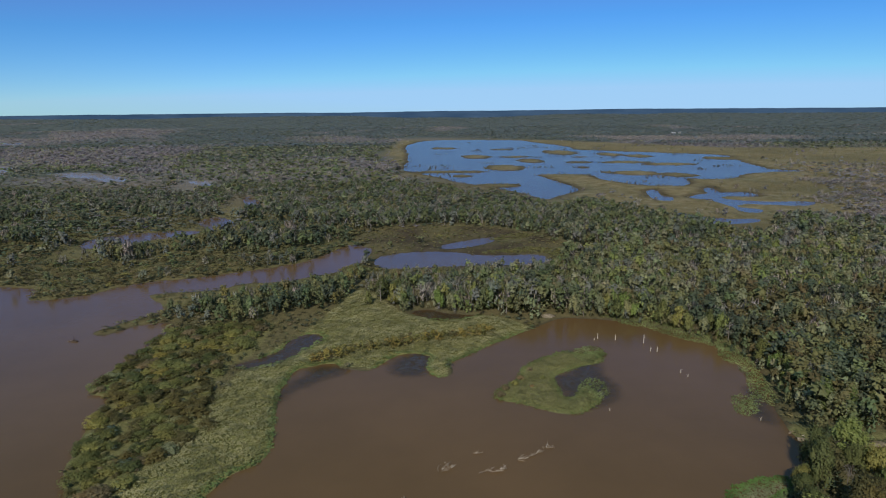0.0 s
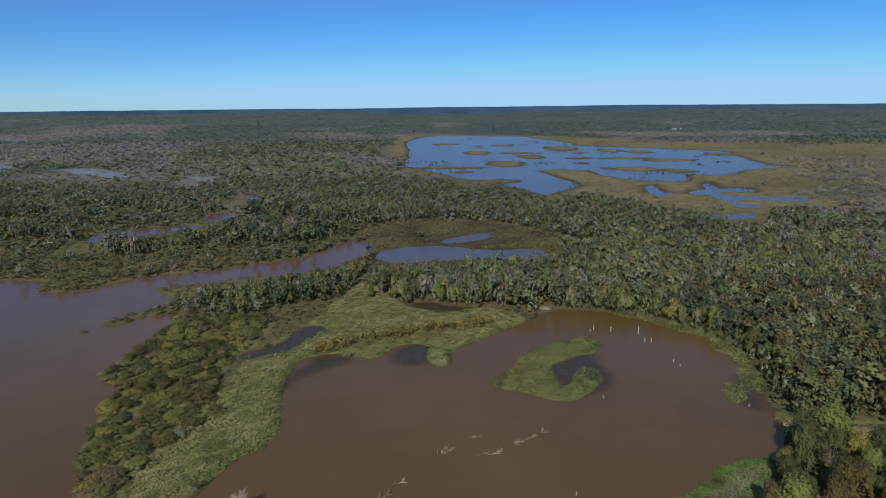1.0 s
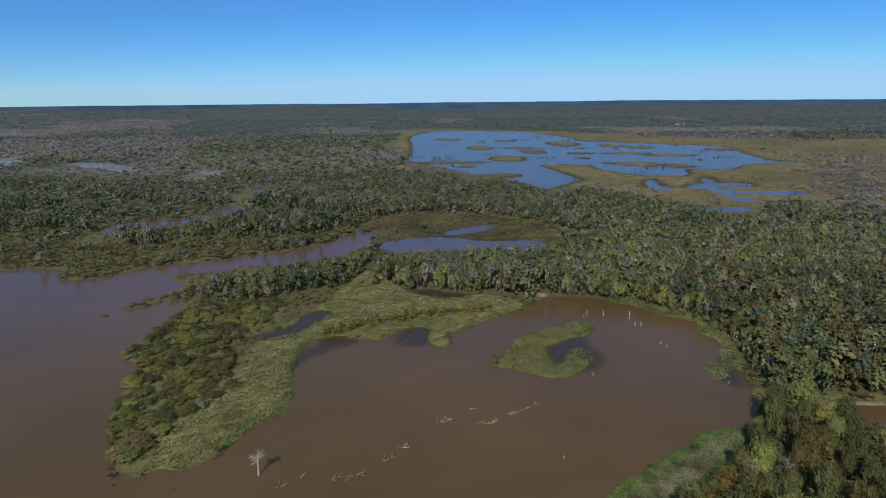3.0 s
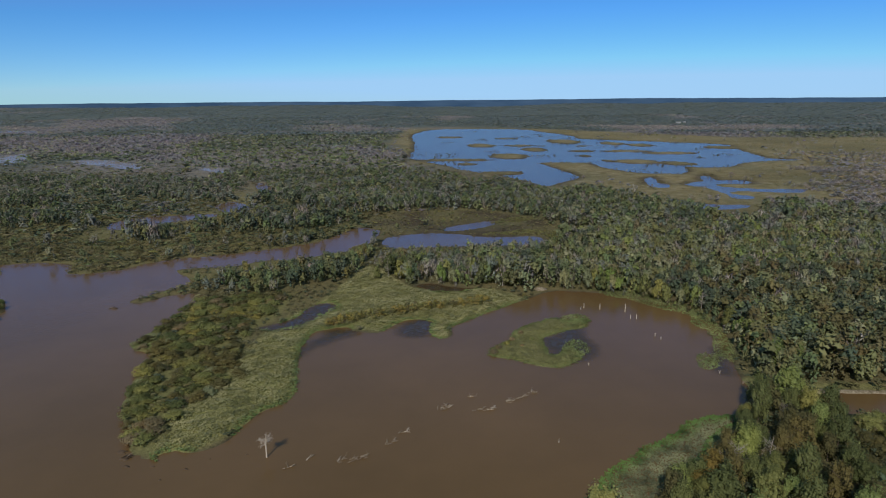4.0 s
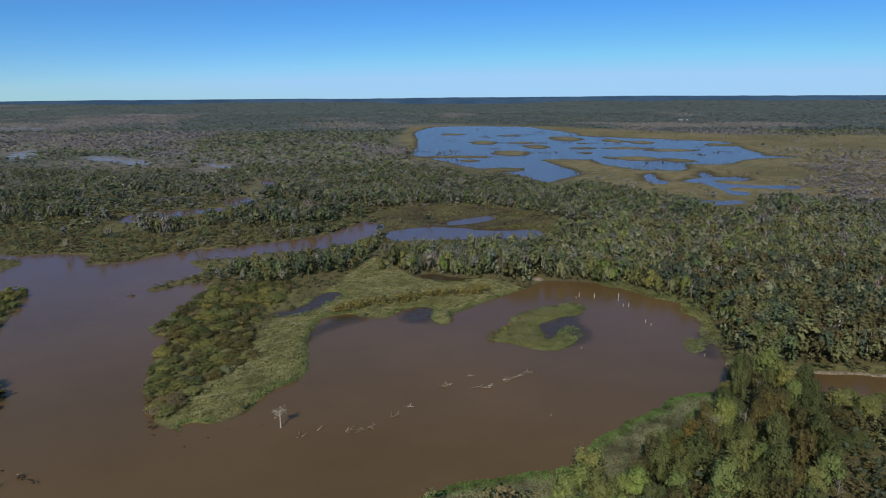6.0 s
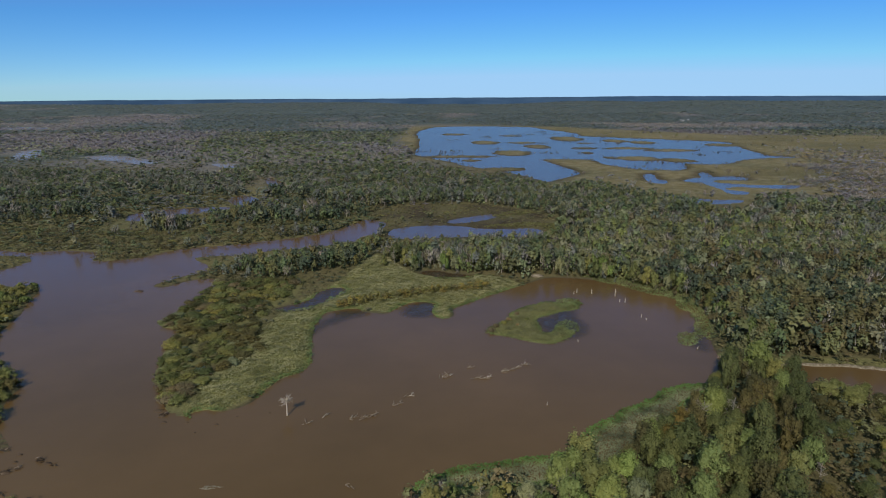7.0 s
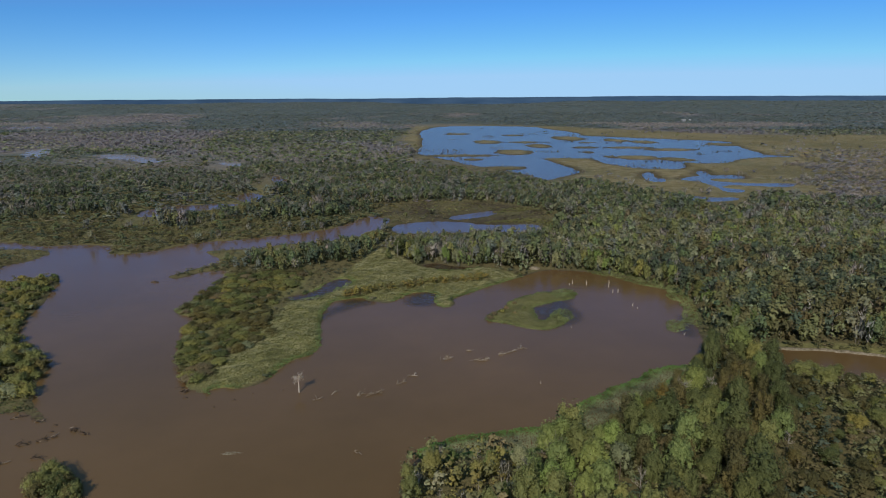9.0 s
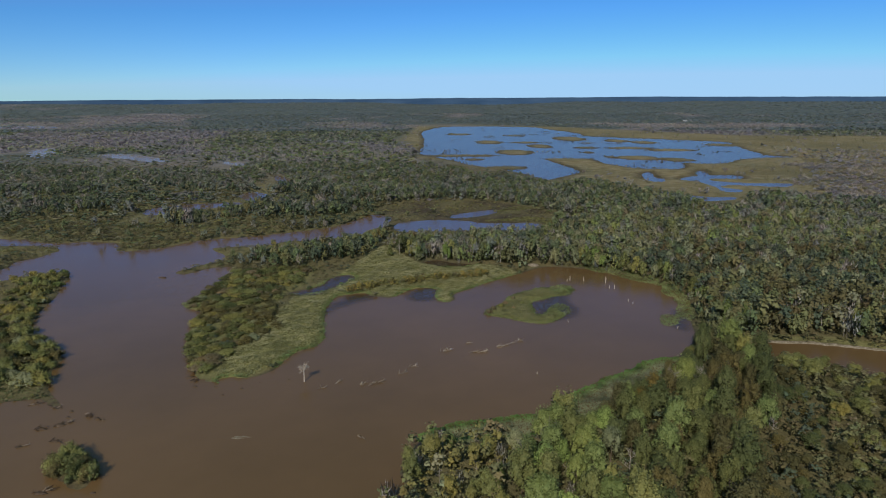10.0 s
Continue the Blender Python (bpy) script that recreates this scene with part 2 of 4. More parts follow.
WEED_BEDS = [
    [(-13, 237), (-6, 239), (3, 234), (15, 230), (1, 227), (-8, 230)],
    [(-69, 184), (-60, 191), (-54, 206), (-51, 212), (-46, 212), (-44, 206), (-48, 197), (-57, 183)],
    [(34, 174), (39, 177), (48, 191), (50, 185), (49, 172), (50, 165), (48, 159), (39, 154), (33, 154), (32, 160), (36, 161), (34, 165)],
    [(-50, 162), (-48, 167), (-44, 173), (-41, 181), (-34, 182), (-33, 177), (-39, 173), (-44, 166), (-47, 158)],
    [(-17, 182), (-13, 190), (-5, 195), (-3, 186), (-8, 177), (-15, 177)],
    [(89, 164), (91, 160), (86, 146), (83, 147), (84, 154)],
]
Z_NE = [(-32, 241), (-15, 235), (15, 232), (38, 224), (64, 222), (84, 214), (94, 198), (96, 176), (93, 152), (97, 140), (118, 138), (150, 134), (330, 341), (90, 343), (60, 305), (4, 291), (-34, 282)]
Z_BELT = [(-397, 892), (-458, 1306), (-215, 1050), (-116, 884), (-41, 706), (35, 562), (109, 540), (150, 505), (165, 442), (208, 428), (422, 441), (306, 315), (85, 323), (75, 367), (38, 415), (-10, 428), (-55, 409), (-112, 451), (-190, 576), (-294, 656)]
Z_LEFT_A = [(-413, 446), (-323, 438), (-313, 460), (-291, 491), (-234, 467), (-202, 465), (-159, 453), (-91, 431), (-113, 495), (-209, 585), (-303, 611), (-468, 644), (-574, 628)]
Z_LEFT_B = [(-322, 344), (-266, 357), (-255, 372), (-236, 363), (-204, 327), (-163, 319), (-158, 342), (-125, 341), (-93, 346), (-62, 376), (-86, 406), (-149, 413), (-164, 373), (-204, 368), (-246, 380), (-296, 400), (-366, 394)]
Z_GREY_W = [(-939, 941), (-661, 916), (-455, 964), (-675, 1633), (-1777, 3360), (-3929, 3999)]
Z_GREY_E = [(395, 781), (516, 878), (814, 867), (402, 419), (274, 437), (258, 505), (392, 587)]
Z_PEN_TREES = [(-85, 220), (-65, 233), (-44, 243), (-37, 268), (-43, 287), (-63, 293), (-77, 283), (-92, 279), (-104, 265), (-103, 245)]
Z_PEN_BUSH = [(-91, 122), (-96, 136), (-100, 157), (-110, 176), (-109, 193), (-107, 215), (-83, 220), (-67, 223), (-65, 197), (-70, 183), (-68, 163), (-61, 144), (-66, 131), (-70, 122), (-69, 103), (-83, 111)]
MARSH_GREEN = [[(20, 340), (40, 349), (58, 352), (76, 338), (64, 328), (57, 341), (30, 339)], [(30, 377), (44, 394), (64, 390), (46, 377)], [(-48, 318), (-40, 310), (-30, 303), (-44, 300), (-52, 306)], [(60, 322), (70, 330), (80, 322), (66, 312)]]
MARSH_MUD = [(-54, 399), (-9, 423), (38, 415), (75, 367), (93, 340), (64, 311), (34, 303), (-24, 302), (-43, 334)]
PEN_MEADOW = [(-44, 243), (-37, 268), (-15, 232), (15, 231), (31, 218), (23, 206), (3, 186), (-1, 173), (-15, 180), (-41, 183), (-44, 166), (-47, 156), (-42, 133), (-51, 115), (-66, 99), (-69, 115), (-66, 150), (-62, 188), (-51, 214)]


def smooth(points, steps=4):
    """A closed curve through the corners of an outline."""
    p = np.array(points, float)
    a, b, c, d = np.roll(p, 1, 0), p, np.roll(p, -1, 0), np.roll(p, -2, 0)
    rows = []
    for s in np.arange(steps) / steps:
        rows.append(0.5 * (2 * b + (c - a) * s + (2 * a - 5 * b + 4 * c - d) * s**2 + (3 * b - a - 3 * c + d) * s**3))
    return np.stack(rows, 1).reshape(-1, 2)


def lattice(i, j, seed):
    v = np.sin(i * 127.1 + j * 311.7 + seed * 74.7) * 43758.5453
    return v - np.floor(v)


def value_noise(x, y, seed=0):
    """Soft noise from -1 to 1."""
    i, j = np.floor(x), np.floor(y)
    u, v = x - i, y - j
    u, v = u * u * (3 - 2 * u), v * v * (3 - 2 * v)
    a, b = lattice(i, j, seed), lattice(i + 1, j, seed)
    c, d = lattice(i, j + 1, seed), lattice(i + 1, j + 1, seed)
    return 2 * ((a * (1 - u) + b * u) * (1 - v) + (c * (1 - u) + d * u) * v) - 1


def fbm(x, y, scale, seed=0, octaves=3):
    return sum(value_noise(x * 2**k / scale, y * 2**k / scale, seed + k) * 0.5**k for k in range(octaves)) / 1.75


def inside(points, x, y, steps=3):
    """Signed distance to an outline, positive within it; far off only the sign and a bound hold."""
    p = smooth(points, steps)
    q = np.roll(p, -1, 0)
    out = np.full(x.shape, -60.0)
    pad = 60
    lo, hi = p.min(0) - pad, p.max(0) + pad
    near = (x > lo[0]) & (x < hi[0]) & (y > lo[1]) & (y < hi[1])
    px, py = x[near], y[near]
    best, odd = np.full(px.shape, 1e9), np.zeros(px.shape, bool)
    for (ax, ay), (bx, by) in zip(p, q):
        ex, ey = bx - ax, by - ay
        t = np.clip(((px - ax) * ex + (py - ay) * ey) / (ex * ex + ey * ey + 1e-9), 0, 1)
        best = np.minimum(best, (px - ax - t * ex) ** 2 + (py - ay - t * ey) ** 2)
        if ey:
            odd ^= ((ay > py) != (by > py)) & (px < ex * (py - ay) / ey + ax)
    d = np.minimum(np.sqrt(best), 60)
    out[near] = np.where(odd, d, -d)
    return out


def land(x, y):
    """Distance to the nearest shore: positive on land, negative on water."""
    x, y = np.asarray(x, float), np.asarray(y, float)
    d = np.full(x.shape, 60.0)
    for shape in (RIVER, POND, LAKE, *POOLS):
        d = np.minimum(d, -inside(shape, x, y))
    for shape in (SE_LAND, W_BANK, W_STRIP, ISLET, ISLAND):
        d = np.maximum(d, inside(shape, x, y))
    far = np.clip((y - 420) / 500, 0, 1)
    d = d + (1.3 - far) * fbm(x, y, 6.0, 3) + far * (6 * fbm(x, y, 34.0, 5) - 1)
    for cx, cy, rx, ry in LAKE_ISLETS:
        d = np.maximum(d, (1.1 - np.hypot((x - cx) / rx, (y - cy) / ry)) * min(rx, ry) + min(6, 0.45 * min(rx, ry)) * fbm(x, y, 15.0, 6))
    return d


def height(x, y, d=None):
    """The ground's height over the water."""
    x, y = np.asarray(x, float), np.asarray(y, float)
    d = land(x, y) if d is None else d
    z = np.where(d > 0, 0.75 * (1 - np.exp(-np.maximum(d, 0) / 5.0)), np.maximum(d * 0.25, -1.5))
    z = z + np.where(d > 2, 0.25 * fbm(x, y, 9.0, 11) * np.clip((d - 2) / 4, 0, 1), 0)
    r = np.hypot(x * 0.75, y)
    bumps = np.clip((r - 1750) / 500, 0, 1)
    z = z + bumps * (2 * fbm(x, y, 70.0, 31, 2) + 9 * fbm(x, y, 420.0, 33, 2))
    # low wooded ridges, one behind another
    for near, wide, tall, seed in ((2500, 260, 9, 35), (3150, 300, 17, 36), (3700, 320, 25, 37), (4350, 420, 40, 38)):
        crest = tall * (1 + 0.45 * fbm(x, y * 0.2, 900.0, seed))
        z = z + crest * np.exp(-(((r - near - 130 * fbm(x, y * 0.2, 700.0, seed + 4)) / wide) ** 2))
    return z


def mesh_from(name, verts, faces, material, tint=None, attr="tint", bend=None):
    """A mesh from an array of corners and an array of four-sided or three-sided faces."""
    me = bpy.data.meshes.new(name)
    verts, faces = np.asarray(verts, np.float32), np.asarray(faces, np.int32)
    n, k = faces.shape
    me.vertices.add(len(verts))
    me.vertices.foreach_set("co", verts.ravel())
    me.loops.add(n * k)
    me.loops.foreach_set("vertex_index", faces.ravel())
    me.polygons.add(n)
    me.polygons.foreach_set("loop_start", np.arange(0, n * k, k, dtype=np.int32))
    if tint is not None:
        a = me.attributes.new(attr, "FLOAT_COLOR", "POINT")
        a.data.foreach_set("color", np.column_stack([tint, np.ones(len(verts))]).astype(np.float32).ravel())
    if bend is not None:
        me.attributes.new("bend", "FLOAT_VECTOR", "POINT").data.foreach_set("vector", np.asarray(bend, np.float32).ravel())
    me.update(calc_edges=True)
    me.materials.append(material)
    return me


def grow(start, stop, step, rate, limit):
    rows = [start]
    while rows[-1] < stop:
        rows.append(rows[-1] + step)
        step = min(step * rate, limit)
    return rows


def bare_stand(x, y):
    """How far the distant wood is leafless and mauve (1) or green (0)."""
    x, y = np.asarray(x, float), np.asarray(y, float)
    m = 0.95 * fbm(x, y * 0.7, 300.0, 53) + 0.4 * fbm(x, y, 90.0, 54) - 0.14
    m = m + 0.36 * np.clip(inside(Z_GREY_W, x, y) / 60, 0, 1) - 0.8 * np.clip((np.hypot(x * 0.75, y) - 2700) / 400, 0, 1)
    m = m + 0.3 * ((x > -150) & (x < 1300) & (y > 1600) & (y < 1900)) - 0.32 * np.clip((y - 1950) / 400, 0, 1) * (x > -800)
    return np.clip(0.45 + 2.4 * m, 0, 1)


def build_ground():
    right = grow(150, 4200, 2.2, 1.026, 110)
    left = [-v for v in grow(200, 4200, 2.2, 1.045, 110)][::-1]
    xs = np.array(left[:-1] + list(np.arange(-200, 150, 2.2)) + right)
    ys = np.array([-150, -100, -60, -20, 10, 25] + list(np.arange(34, 240, 2.1)) + grow(240, 4900, 2.1, 1.018, 60))
    gx, gy = np.meshgrid(xs, ys)
    d = land(gx, gy)
    z = height(gx, gy, d)
    marsh = np.clip(np.maximum(inside(Z_REED, gx, gy), inside(Z_GREY_E, gx, gy)) / 40 + 0.6 + 0.8 * fbm(gx, gy, 60.0, 45), 0, 1)
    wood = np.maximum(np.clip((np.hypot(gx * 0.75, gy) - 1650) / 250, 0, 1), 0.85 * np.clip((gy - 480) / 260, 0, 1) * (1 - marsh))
    reed = np.clip((gy - 400) / 90, 0, 1) * (1 - wood) * np.clip(0.8 + 0.9 * fbm(gx, gy, 60.0, 41), 0.1, 1)
    reed = np.maximum(reed, 0.25 * (gx < -110) * (gy > 250) * (1 - wood))
    mud = np.clip(inside(MARSH_MUD, gx, gy) / 6, 0, 1) * np.clip(0.55 + 1.2 * fbm(gx, gy, 22.0, 43), 0, 1)
    mud = np.maximum(mud, np.clip(1.2 - d / 1.2, 0, 1) * (gy < 420))
    mud = np.maximum(mud, 0.8 * np.clip(1.25 - d / 9, 0, 1) * (gy > 560) * (gx > -130))
    meadow = np.clip(inside(PEN_MEADOW, gx, gy) / 3 + 0.5, 0, 1)
    meadow = np.maximum(meadow, 0.55 * np.clip(inside(Z_PEN_BUSH, gx, gy) / 3 + 0.8, 0, 1))
    meadow = np.maximum(meadow, 0.75 * np.clip(inside(BANK_GRASS, gx, gy) / 2 + 0.5, 0, 1))
    meadow = np.maximum(meadow, 0.2 * (gx < -55) * (gy > 245) * (gy < 520))
    meadow = np.maximum(meadow, np.clip(inside(ISLAND, gx, gy) + 1, 0, 1))
    cover = np.stack([reed, mud, meadow], -1).reshape(-1, 3)
    nx, ny = len(xs), len(ys)
    i = np.arange(nx * ny).reshape(ny, nx)
    faces = np.stack([i[:-1, :-1], i[:-1, 1:], i[1:, 1:], i[1:, :-1]], -1).reshape(-1, 4)
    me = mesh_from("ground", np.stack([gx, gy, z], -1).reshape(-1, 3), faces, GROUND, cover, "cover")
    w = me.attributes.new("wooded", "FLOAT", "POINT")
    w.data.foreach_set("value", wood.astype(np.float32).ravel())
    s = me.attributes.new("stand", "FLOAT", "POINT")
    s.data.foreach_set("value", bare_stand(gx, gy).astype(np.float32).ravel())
    me.polygons.foreach_set("use_smooth", np.ones(len(faces), bool))
    tagged(new("ground", me), "low marshy river land with mud, litter and reeds", "ground", kind="structure")


build_ground()


def water_sheet(name, x0, y0, x1, y1, material, label):
    me = mesh_from(name, [(x0, y0, 0), (x1, y0, 0), (x1, y1, 0), (x0, y1, 0)], [(0, 1, 2, 3)], material)
    return tagged(new(name, me), label, "water", kind="structure")


water_sheet("river_water", -1500, -300, 1500, 302, SILTY, "brown silty flood water with a dull sheen")
water_sheet("channel_water", -1500, 302, -42.5, 690, SILTY, "brown silty water of a narrow channel")
water_sheet("pool_water", -42.5, 302, 1500, 412, PEATY, "dark still marsh water reflecting the sky")
water_sheet("marsh_water", -42.5, 412, 1500, 690, CLEAR, "shallow blue water threading the reeds")
water_sheet("backwater", -1500, 690, -125, 1800, PALE_SILT, "pale silty backwater pools in the marsh")
water_sheet("lake_water", -125, 690, 1500, 1800, CLEAR, "open blue marsh lake rippled by wind")


# ---- plants ----
def unit(v):
    return v / (np.linalg.norm(v, axis=-1, keepdims=True) + 1e-9)


def leaf_sprays(rng, centres, outward, size, loose=0.32):
    """A three-cornered spray of leaves at every centre."""
    n = len(centres)
    normal = unit(unit(outward) + rng.normal(0, loose, (n, 3)))
    side = unit(np.cross(normal, rng.normal(0, 1, (n, 3))))
    along = np.cross(normal, side)
    s = size * rng.uniform(0.6, 1.35, (n, 1))
    w = s * rng.uniform(0.6, 0.95, (n, 1))
    corners = np.stack([centres - along * s * 0.6 - side * w, centres - along * s * 0.5 + side * w, centres + along * s], 1)
    return corners.reshape(-1, 3), np.arange(3 * n).reshape(-1, 3)


def crown(rng, tall, wide, count, size, low=0.3, lobes=9, small=0.12, big=0.25, upright=1.55, cores=12):
    """Leaf sprays over a crown of several uneven lobes, closer set within."""
    ang = rng.uniform(0, 2 * np.pi, lobes)
    rad = wide * 0.40 * np.sqrt(rng.uniform(0, 1, lobes))
    zz = tall * (low + 0.1 + (0.76 - low) * rng.uniform(0, 1, lobes) ** 0.8)
    rad *= np.clip(1.4 - zz / tall, 0.4, 1)
    c = np.stack([np.cos(ang) * rad, np.sin(ang) * rad, zz], -1)
    c[0] = (0, 0, tall * 0.84)
    r = wide * rng.uniform(small, big, lobes)
    k = rng.choice(lobes, count, p=r**2 / (r**2).sum())
    d = rng.normal(0, 1, (count, 3))
    d[:, 2] = np.abs(d[:, 2]) * np.where(rng.uniform(0, 1, count) < 0.66, 1, -0.8)
    d = unit(d)
    p = c[k] + d * r[k, None] * rng.uniform(0.62, 1.5, (count, 1)) * (1, 1, upright)
    v, f = leaf_sprays(rng, p, d + (0, 0, 0.25), size)

    def shade(d, p):
        # leaves shade with the rounded mass that they belong to
        return unit(d * 0.8 + unit(p - (0, 0, tall * 0.4)) * 0.5 + (0, 0, 0.22) + rng.normal(0, 0.22, p.shape))

    # the denser inner foliage of the largest lobes, eight uneven faces each
    big_lobes = np.argsort(-r)[:cores]
    octa = np.array([(1, 0, 0), (0, 1, 0), (-1, 0, 0), (0, -1, 0), (0, 0, 1), (0, 0, -1)], float)
    sides = np.array([(0, 1, 4), (1, 2, 4), (2, 3, 4), (3, 0, 4), (1, 0, 5), (2, 1, 5), (3, 2, 5), (0, 3, 5)])
    inner, lean = [], []
    for m in big_lobes:
        t = rng.uniform(0, 1.57)
        turn = np.array([(math.cos(t), math.sin(t), 0), (-math.sin(t), math.cos(t), 0), (0, 0, 1)])
        o = octa @ turn * rng.uniform(0.75, 1.1, (6, 1))
        inner.append((c[m] + o * r[m] * 0.74 * (1, 1, upright))[sides].reshape(-1, 3))
        lean.append(o[sides].reshape(-1, 3))
    soft = np.repeat(shade(d, p), 3, 0)
    if inner:
        inner, lean = np.concatenate(inner), np.concatenate(lean)
        v, soft = np.concatenate([v, inner]), np.concatenate([soft, shade(lean, inner)])
    return v, np.arange(len(v)).reshape(-1, 3), soft


def rod(a, b, ra, rb, sides=5):
    """A tapered rod from a to b."""
    a, b = np.array(a, float), np.array(b, float)
    d = unit(b - a)
    u = unit(np.cross(d, (0.3, 0.9, 0.2)))
    v = np.cross(d, u)
    t = np.arange(sides) * 2 * np.pi / sides
    ring = np.cos(t)[:, None] * u + np.sin(t)[:, None] * v
    verts = np.concatenate([a + ring * ra, b + ring * rb])
    i = np.arange(sides)
    j = (i + 1) % sides
    return verts, np.stack([i, j, j + sides, i + sides], -1)


def joined(pieces):
    verts, faces, n = [], [], 0
    for v, f in pieces:
        verts.append(v)
        faces.append(f + n)
        n += len(v)
    return np.concatenate(verts), np.concatenate(faces)


def trunk(rng, tall, thick, limbs=5, spread=0.28):
    p, q = np.zeros(3), np.array([rng.normal(0, 0.25), rng.normal(0, 0.25), tall * 0.4])
    top = q + (rng.normal(0, 0.4), rng.normal(0, 0.4), tall * 0.42)
    pieces = [rod(p - (0, 0, 0.4), q, thick, thick * 0.7), rod(q, top, thick * 0.7, thick * 0.2)]
    for k in range(limbs):
        a = q + (top - q) * rng.uniform(0, 0.75)
        t = rng.uniform(0, 6.28)
        b = a + np.array([math.cos(t), math.sin(t), rng.uniform(0.5, 1.1)]) * tall * spread * rng.uniform(0.6, 1.1)
        pieces.append(rod(a, b, thick * 0.4, thick * 0.1, 4))
    return joined(pieces)


def bare_limbs(rng, tall, wide, boughs=9, twigs=6, thick=0.14, sides=3):
    """A leafless crown: boughs that fork into twigs."""
    pieces = [rod((0, 0, -0.4), (0, 0, tall * 0.55), thick, thick * 0.6, 5), rod((0, 0, tall * 0.55), (rng.normal(0, 0.2), rng.normal(0, 0.2), tall), thick * 0.6, 0.02, 4)]
    for k in range(boughs):
        t, h = rng.uniform(0, 6.28), rng.uniform(0.3, 0.85)
        a = np.array([0, 0, tall * h])
        out = wide * 0.5 * rng.uniform(0.6, 1.1) * (1.15 - h * 0.6)
        b = a + np.array([math.cos(t) * out, math.sin(t) * out, tall * rng.uniform(0.1, 0.22)])
        pieces.append(rod(a, b, thick * 0.42, thick * 0.15, sides))
        for m in range(twigs):
            s = a + (b - a) * rng.uniform(0.35, 1)
            e = s + unit(rng.normal(0, 1, 3) + (0, 0, 0.9)) * wide * rng.uniform(0.10, 0.24)
            pieces.append(rod(s, e, thick * 0.16, 0.012, sides))
    return joined(pieces)


def part(name, data, parent, label=""):
    ob = new(name, data)
    ob.parent = parent
    return tagged(ob, label)


def scatter(shape, spacing, seed, jitter=0.45, shore=1.0):
    """Places inside an outline and on land, one in each cell of a shaken grid."""
    rng = np.random.default_rng(seed)
    p = smooth(shape, 3)
    lo, hi = p.min(0), p.max(0)
    gx, gy = np.meshgrid(np.arange(lo[0], hi[0], spacing), np.arange(lo[1], hi[1], spacing))
    gx = (gx + rng.uniform(-jitter, jitter, gx.shape) * spacing).ravel()
    gy = (gy + rng.uniform(-jitter, jitter, gy.shape) * spacing).ravel()
    ok = inside(shape, gx, gy) > 0
    gx, gy = gx[ok], gy[ok]
    d = land(gx, gy)
    ok = d > shore
    return gx[ok], gy[ok], height(gx[ok], gy[ok], d[ok])


# prototypes of the nearer trees: an empty at the foot, trunk and crown under it
TREE_LABELS = {
    "green": "green broadleaf swamp tree in full leaf",
    "bright": "bright yellow-green broadleaf tree in full leaf",
    "dark": "dark green dense broadleaf tree",
    "olive": "olive-green swamp tree with thinning leaves",
    "yellow": "yellowing autumn tree with dense leaves",
    "brown": "brownish tree with thin withering leaves",
    "sage": "pale grey-green willow with soft foliage",
    "umber": "brown-olive tree with thin autumn leaves",
    "rust": "tree turned golden brown in autumn",
}
KINDS = ("green", "bright", "dark", "olive", "yellow", "brown", "sage", "umber", "rust", "grey", "ash", "tan", "dull", "mauve", "pine", "straw")


def tree_prototype(kind, seed, tall, wide, count=2900, size=0.27, lobes=30):
    rng = np.random.default_rng(seed)
    v, f, soft = crown(rng, tall, wide, count, size, 0.1, lobes, 0.07, 0.16, 1.9, 26)
    leaves = mesh_from("crown", v, f, LEAF[kind], bend=soft)
    v, f = trunk(rng, tall, 0.018 * tall)
    wood = mesh_from("trunk", v, f, BARK)
    return kind, leaves, wood


def plant_tree(proto, x, y, z, scale, turn, name="tree", group="woodland trees", category="tree", label=""):
    kind, leaves, wood = proto
    foot = new(name)
    foot.empty_display_size = 0.3
    foot.matrix_basis = Matrix.LocRotScale((x, y, z), Euler((0, 0, turn)), (scale[0], scale[0], scale[1]))
    part("trunk", wood, foot)
    part("crown", leaves, foot)
    return tagged(foot, label or TREE_LABELS[kind], category, group)


PROTO = {k: [tree_prototype(k, 10 * n + m, 10.0, 8.0) for m in range(2)] for n, k in enumerate(TREE_LABELS)}
# lighter ones for the row beyond the pond
EDGE = {k: [tree_prototype(k, 400 + 10 * n + m, 10.0, 8.0, 1200, 0.39, 22) for m in range(2)] for n, k in enumerate(TREE_LABELS)}
BARE_PROTO = []
for m in range(3):
    v, f = bare_limbs(np.random.default_rng(900 + m), 10.0, 5.5, 12, 8)
    BARE_PROTO.append(mesh_from("limbs", v, f, (TWIG, TWIG_PALE, TWIG_PALE)[m]))


def plant_bare(k, x, y, z, scale, turn, label="grey leafless tree with bare upright limbs"):
    ob = new("bare_tree", BARE_PROTO[k])
    ob.matrix_basis = Matrix.LocRotScale((x, y, z), Euler((0, 0, turn)), (scale[0], scale[0], scale[1]))
    return tagged(ob, label, "bare tree", "leafless trees")


def pick(rng, n, table):
    names = list(table)
    w = np.array([table[k] for k in names], float)
    return [names[i] for i in rng.choice(len(names), n, p=w / w.sum())]


def pick_field(rng, x, y, table, scale, force=2.6):
    """Kinds for many places, like standing beside like in drifts of about that size."""
    names = list(table)
    w = np.stack([table[k] * np.exp(force * fbm(x, y, scale, 200 + 7 * list(KINDS).index(k))) for k in names], -1)
    c = np.cumsum(w / w.sum(-1, keepdims=True), -1)
    return [names[i] for i in (rng.uniform(0, 1, (len(x), 1)) > c).sum(-1).clip(0, len(names) - 1)]


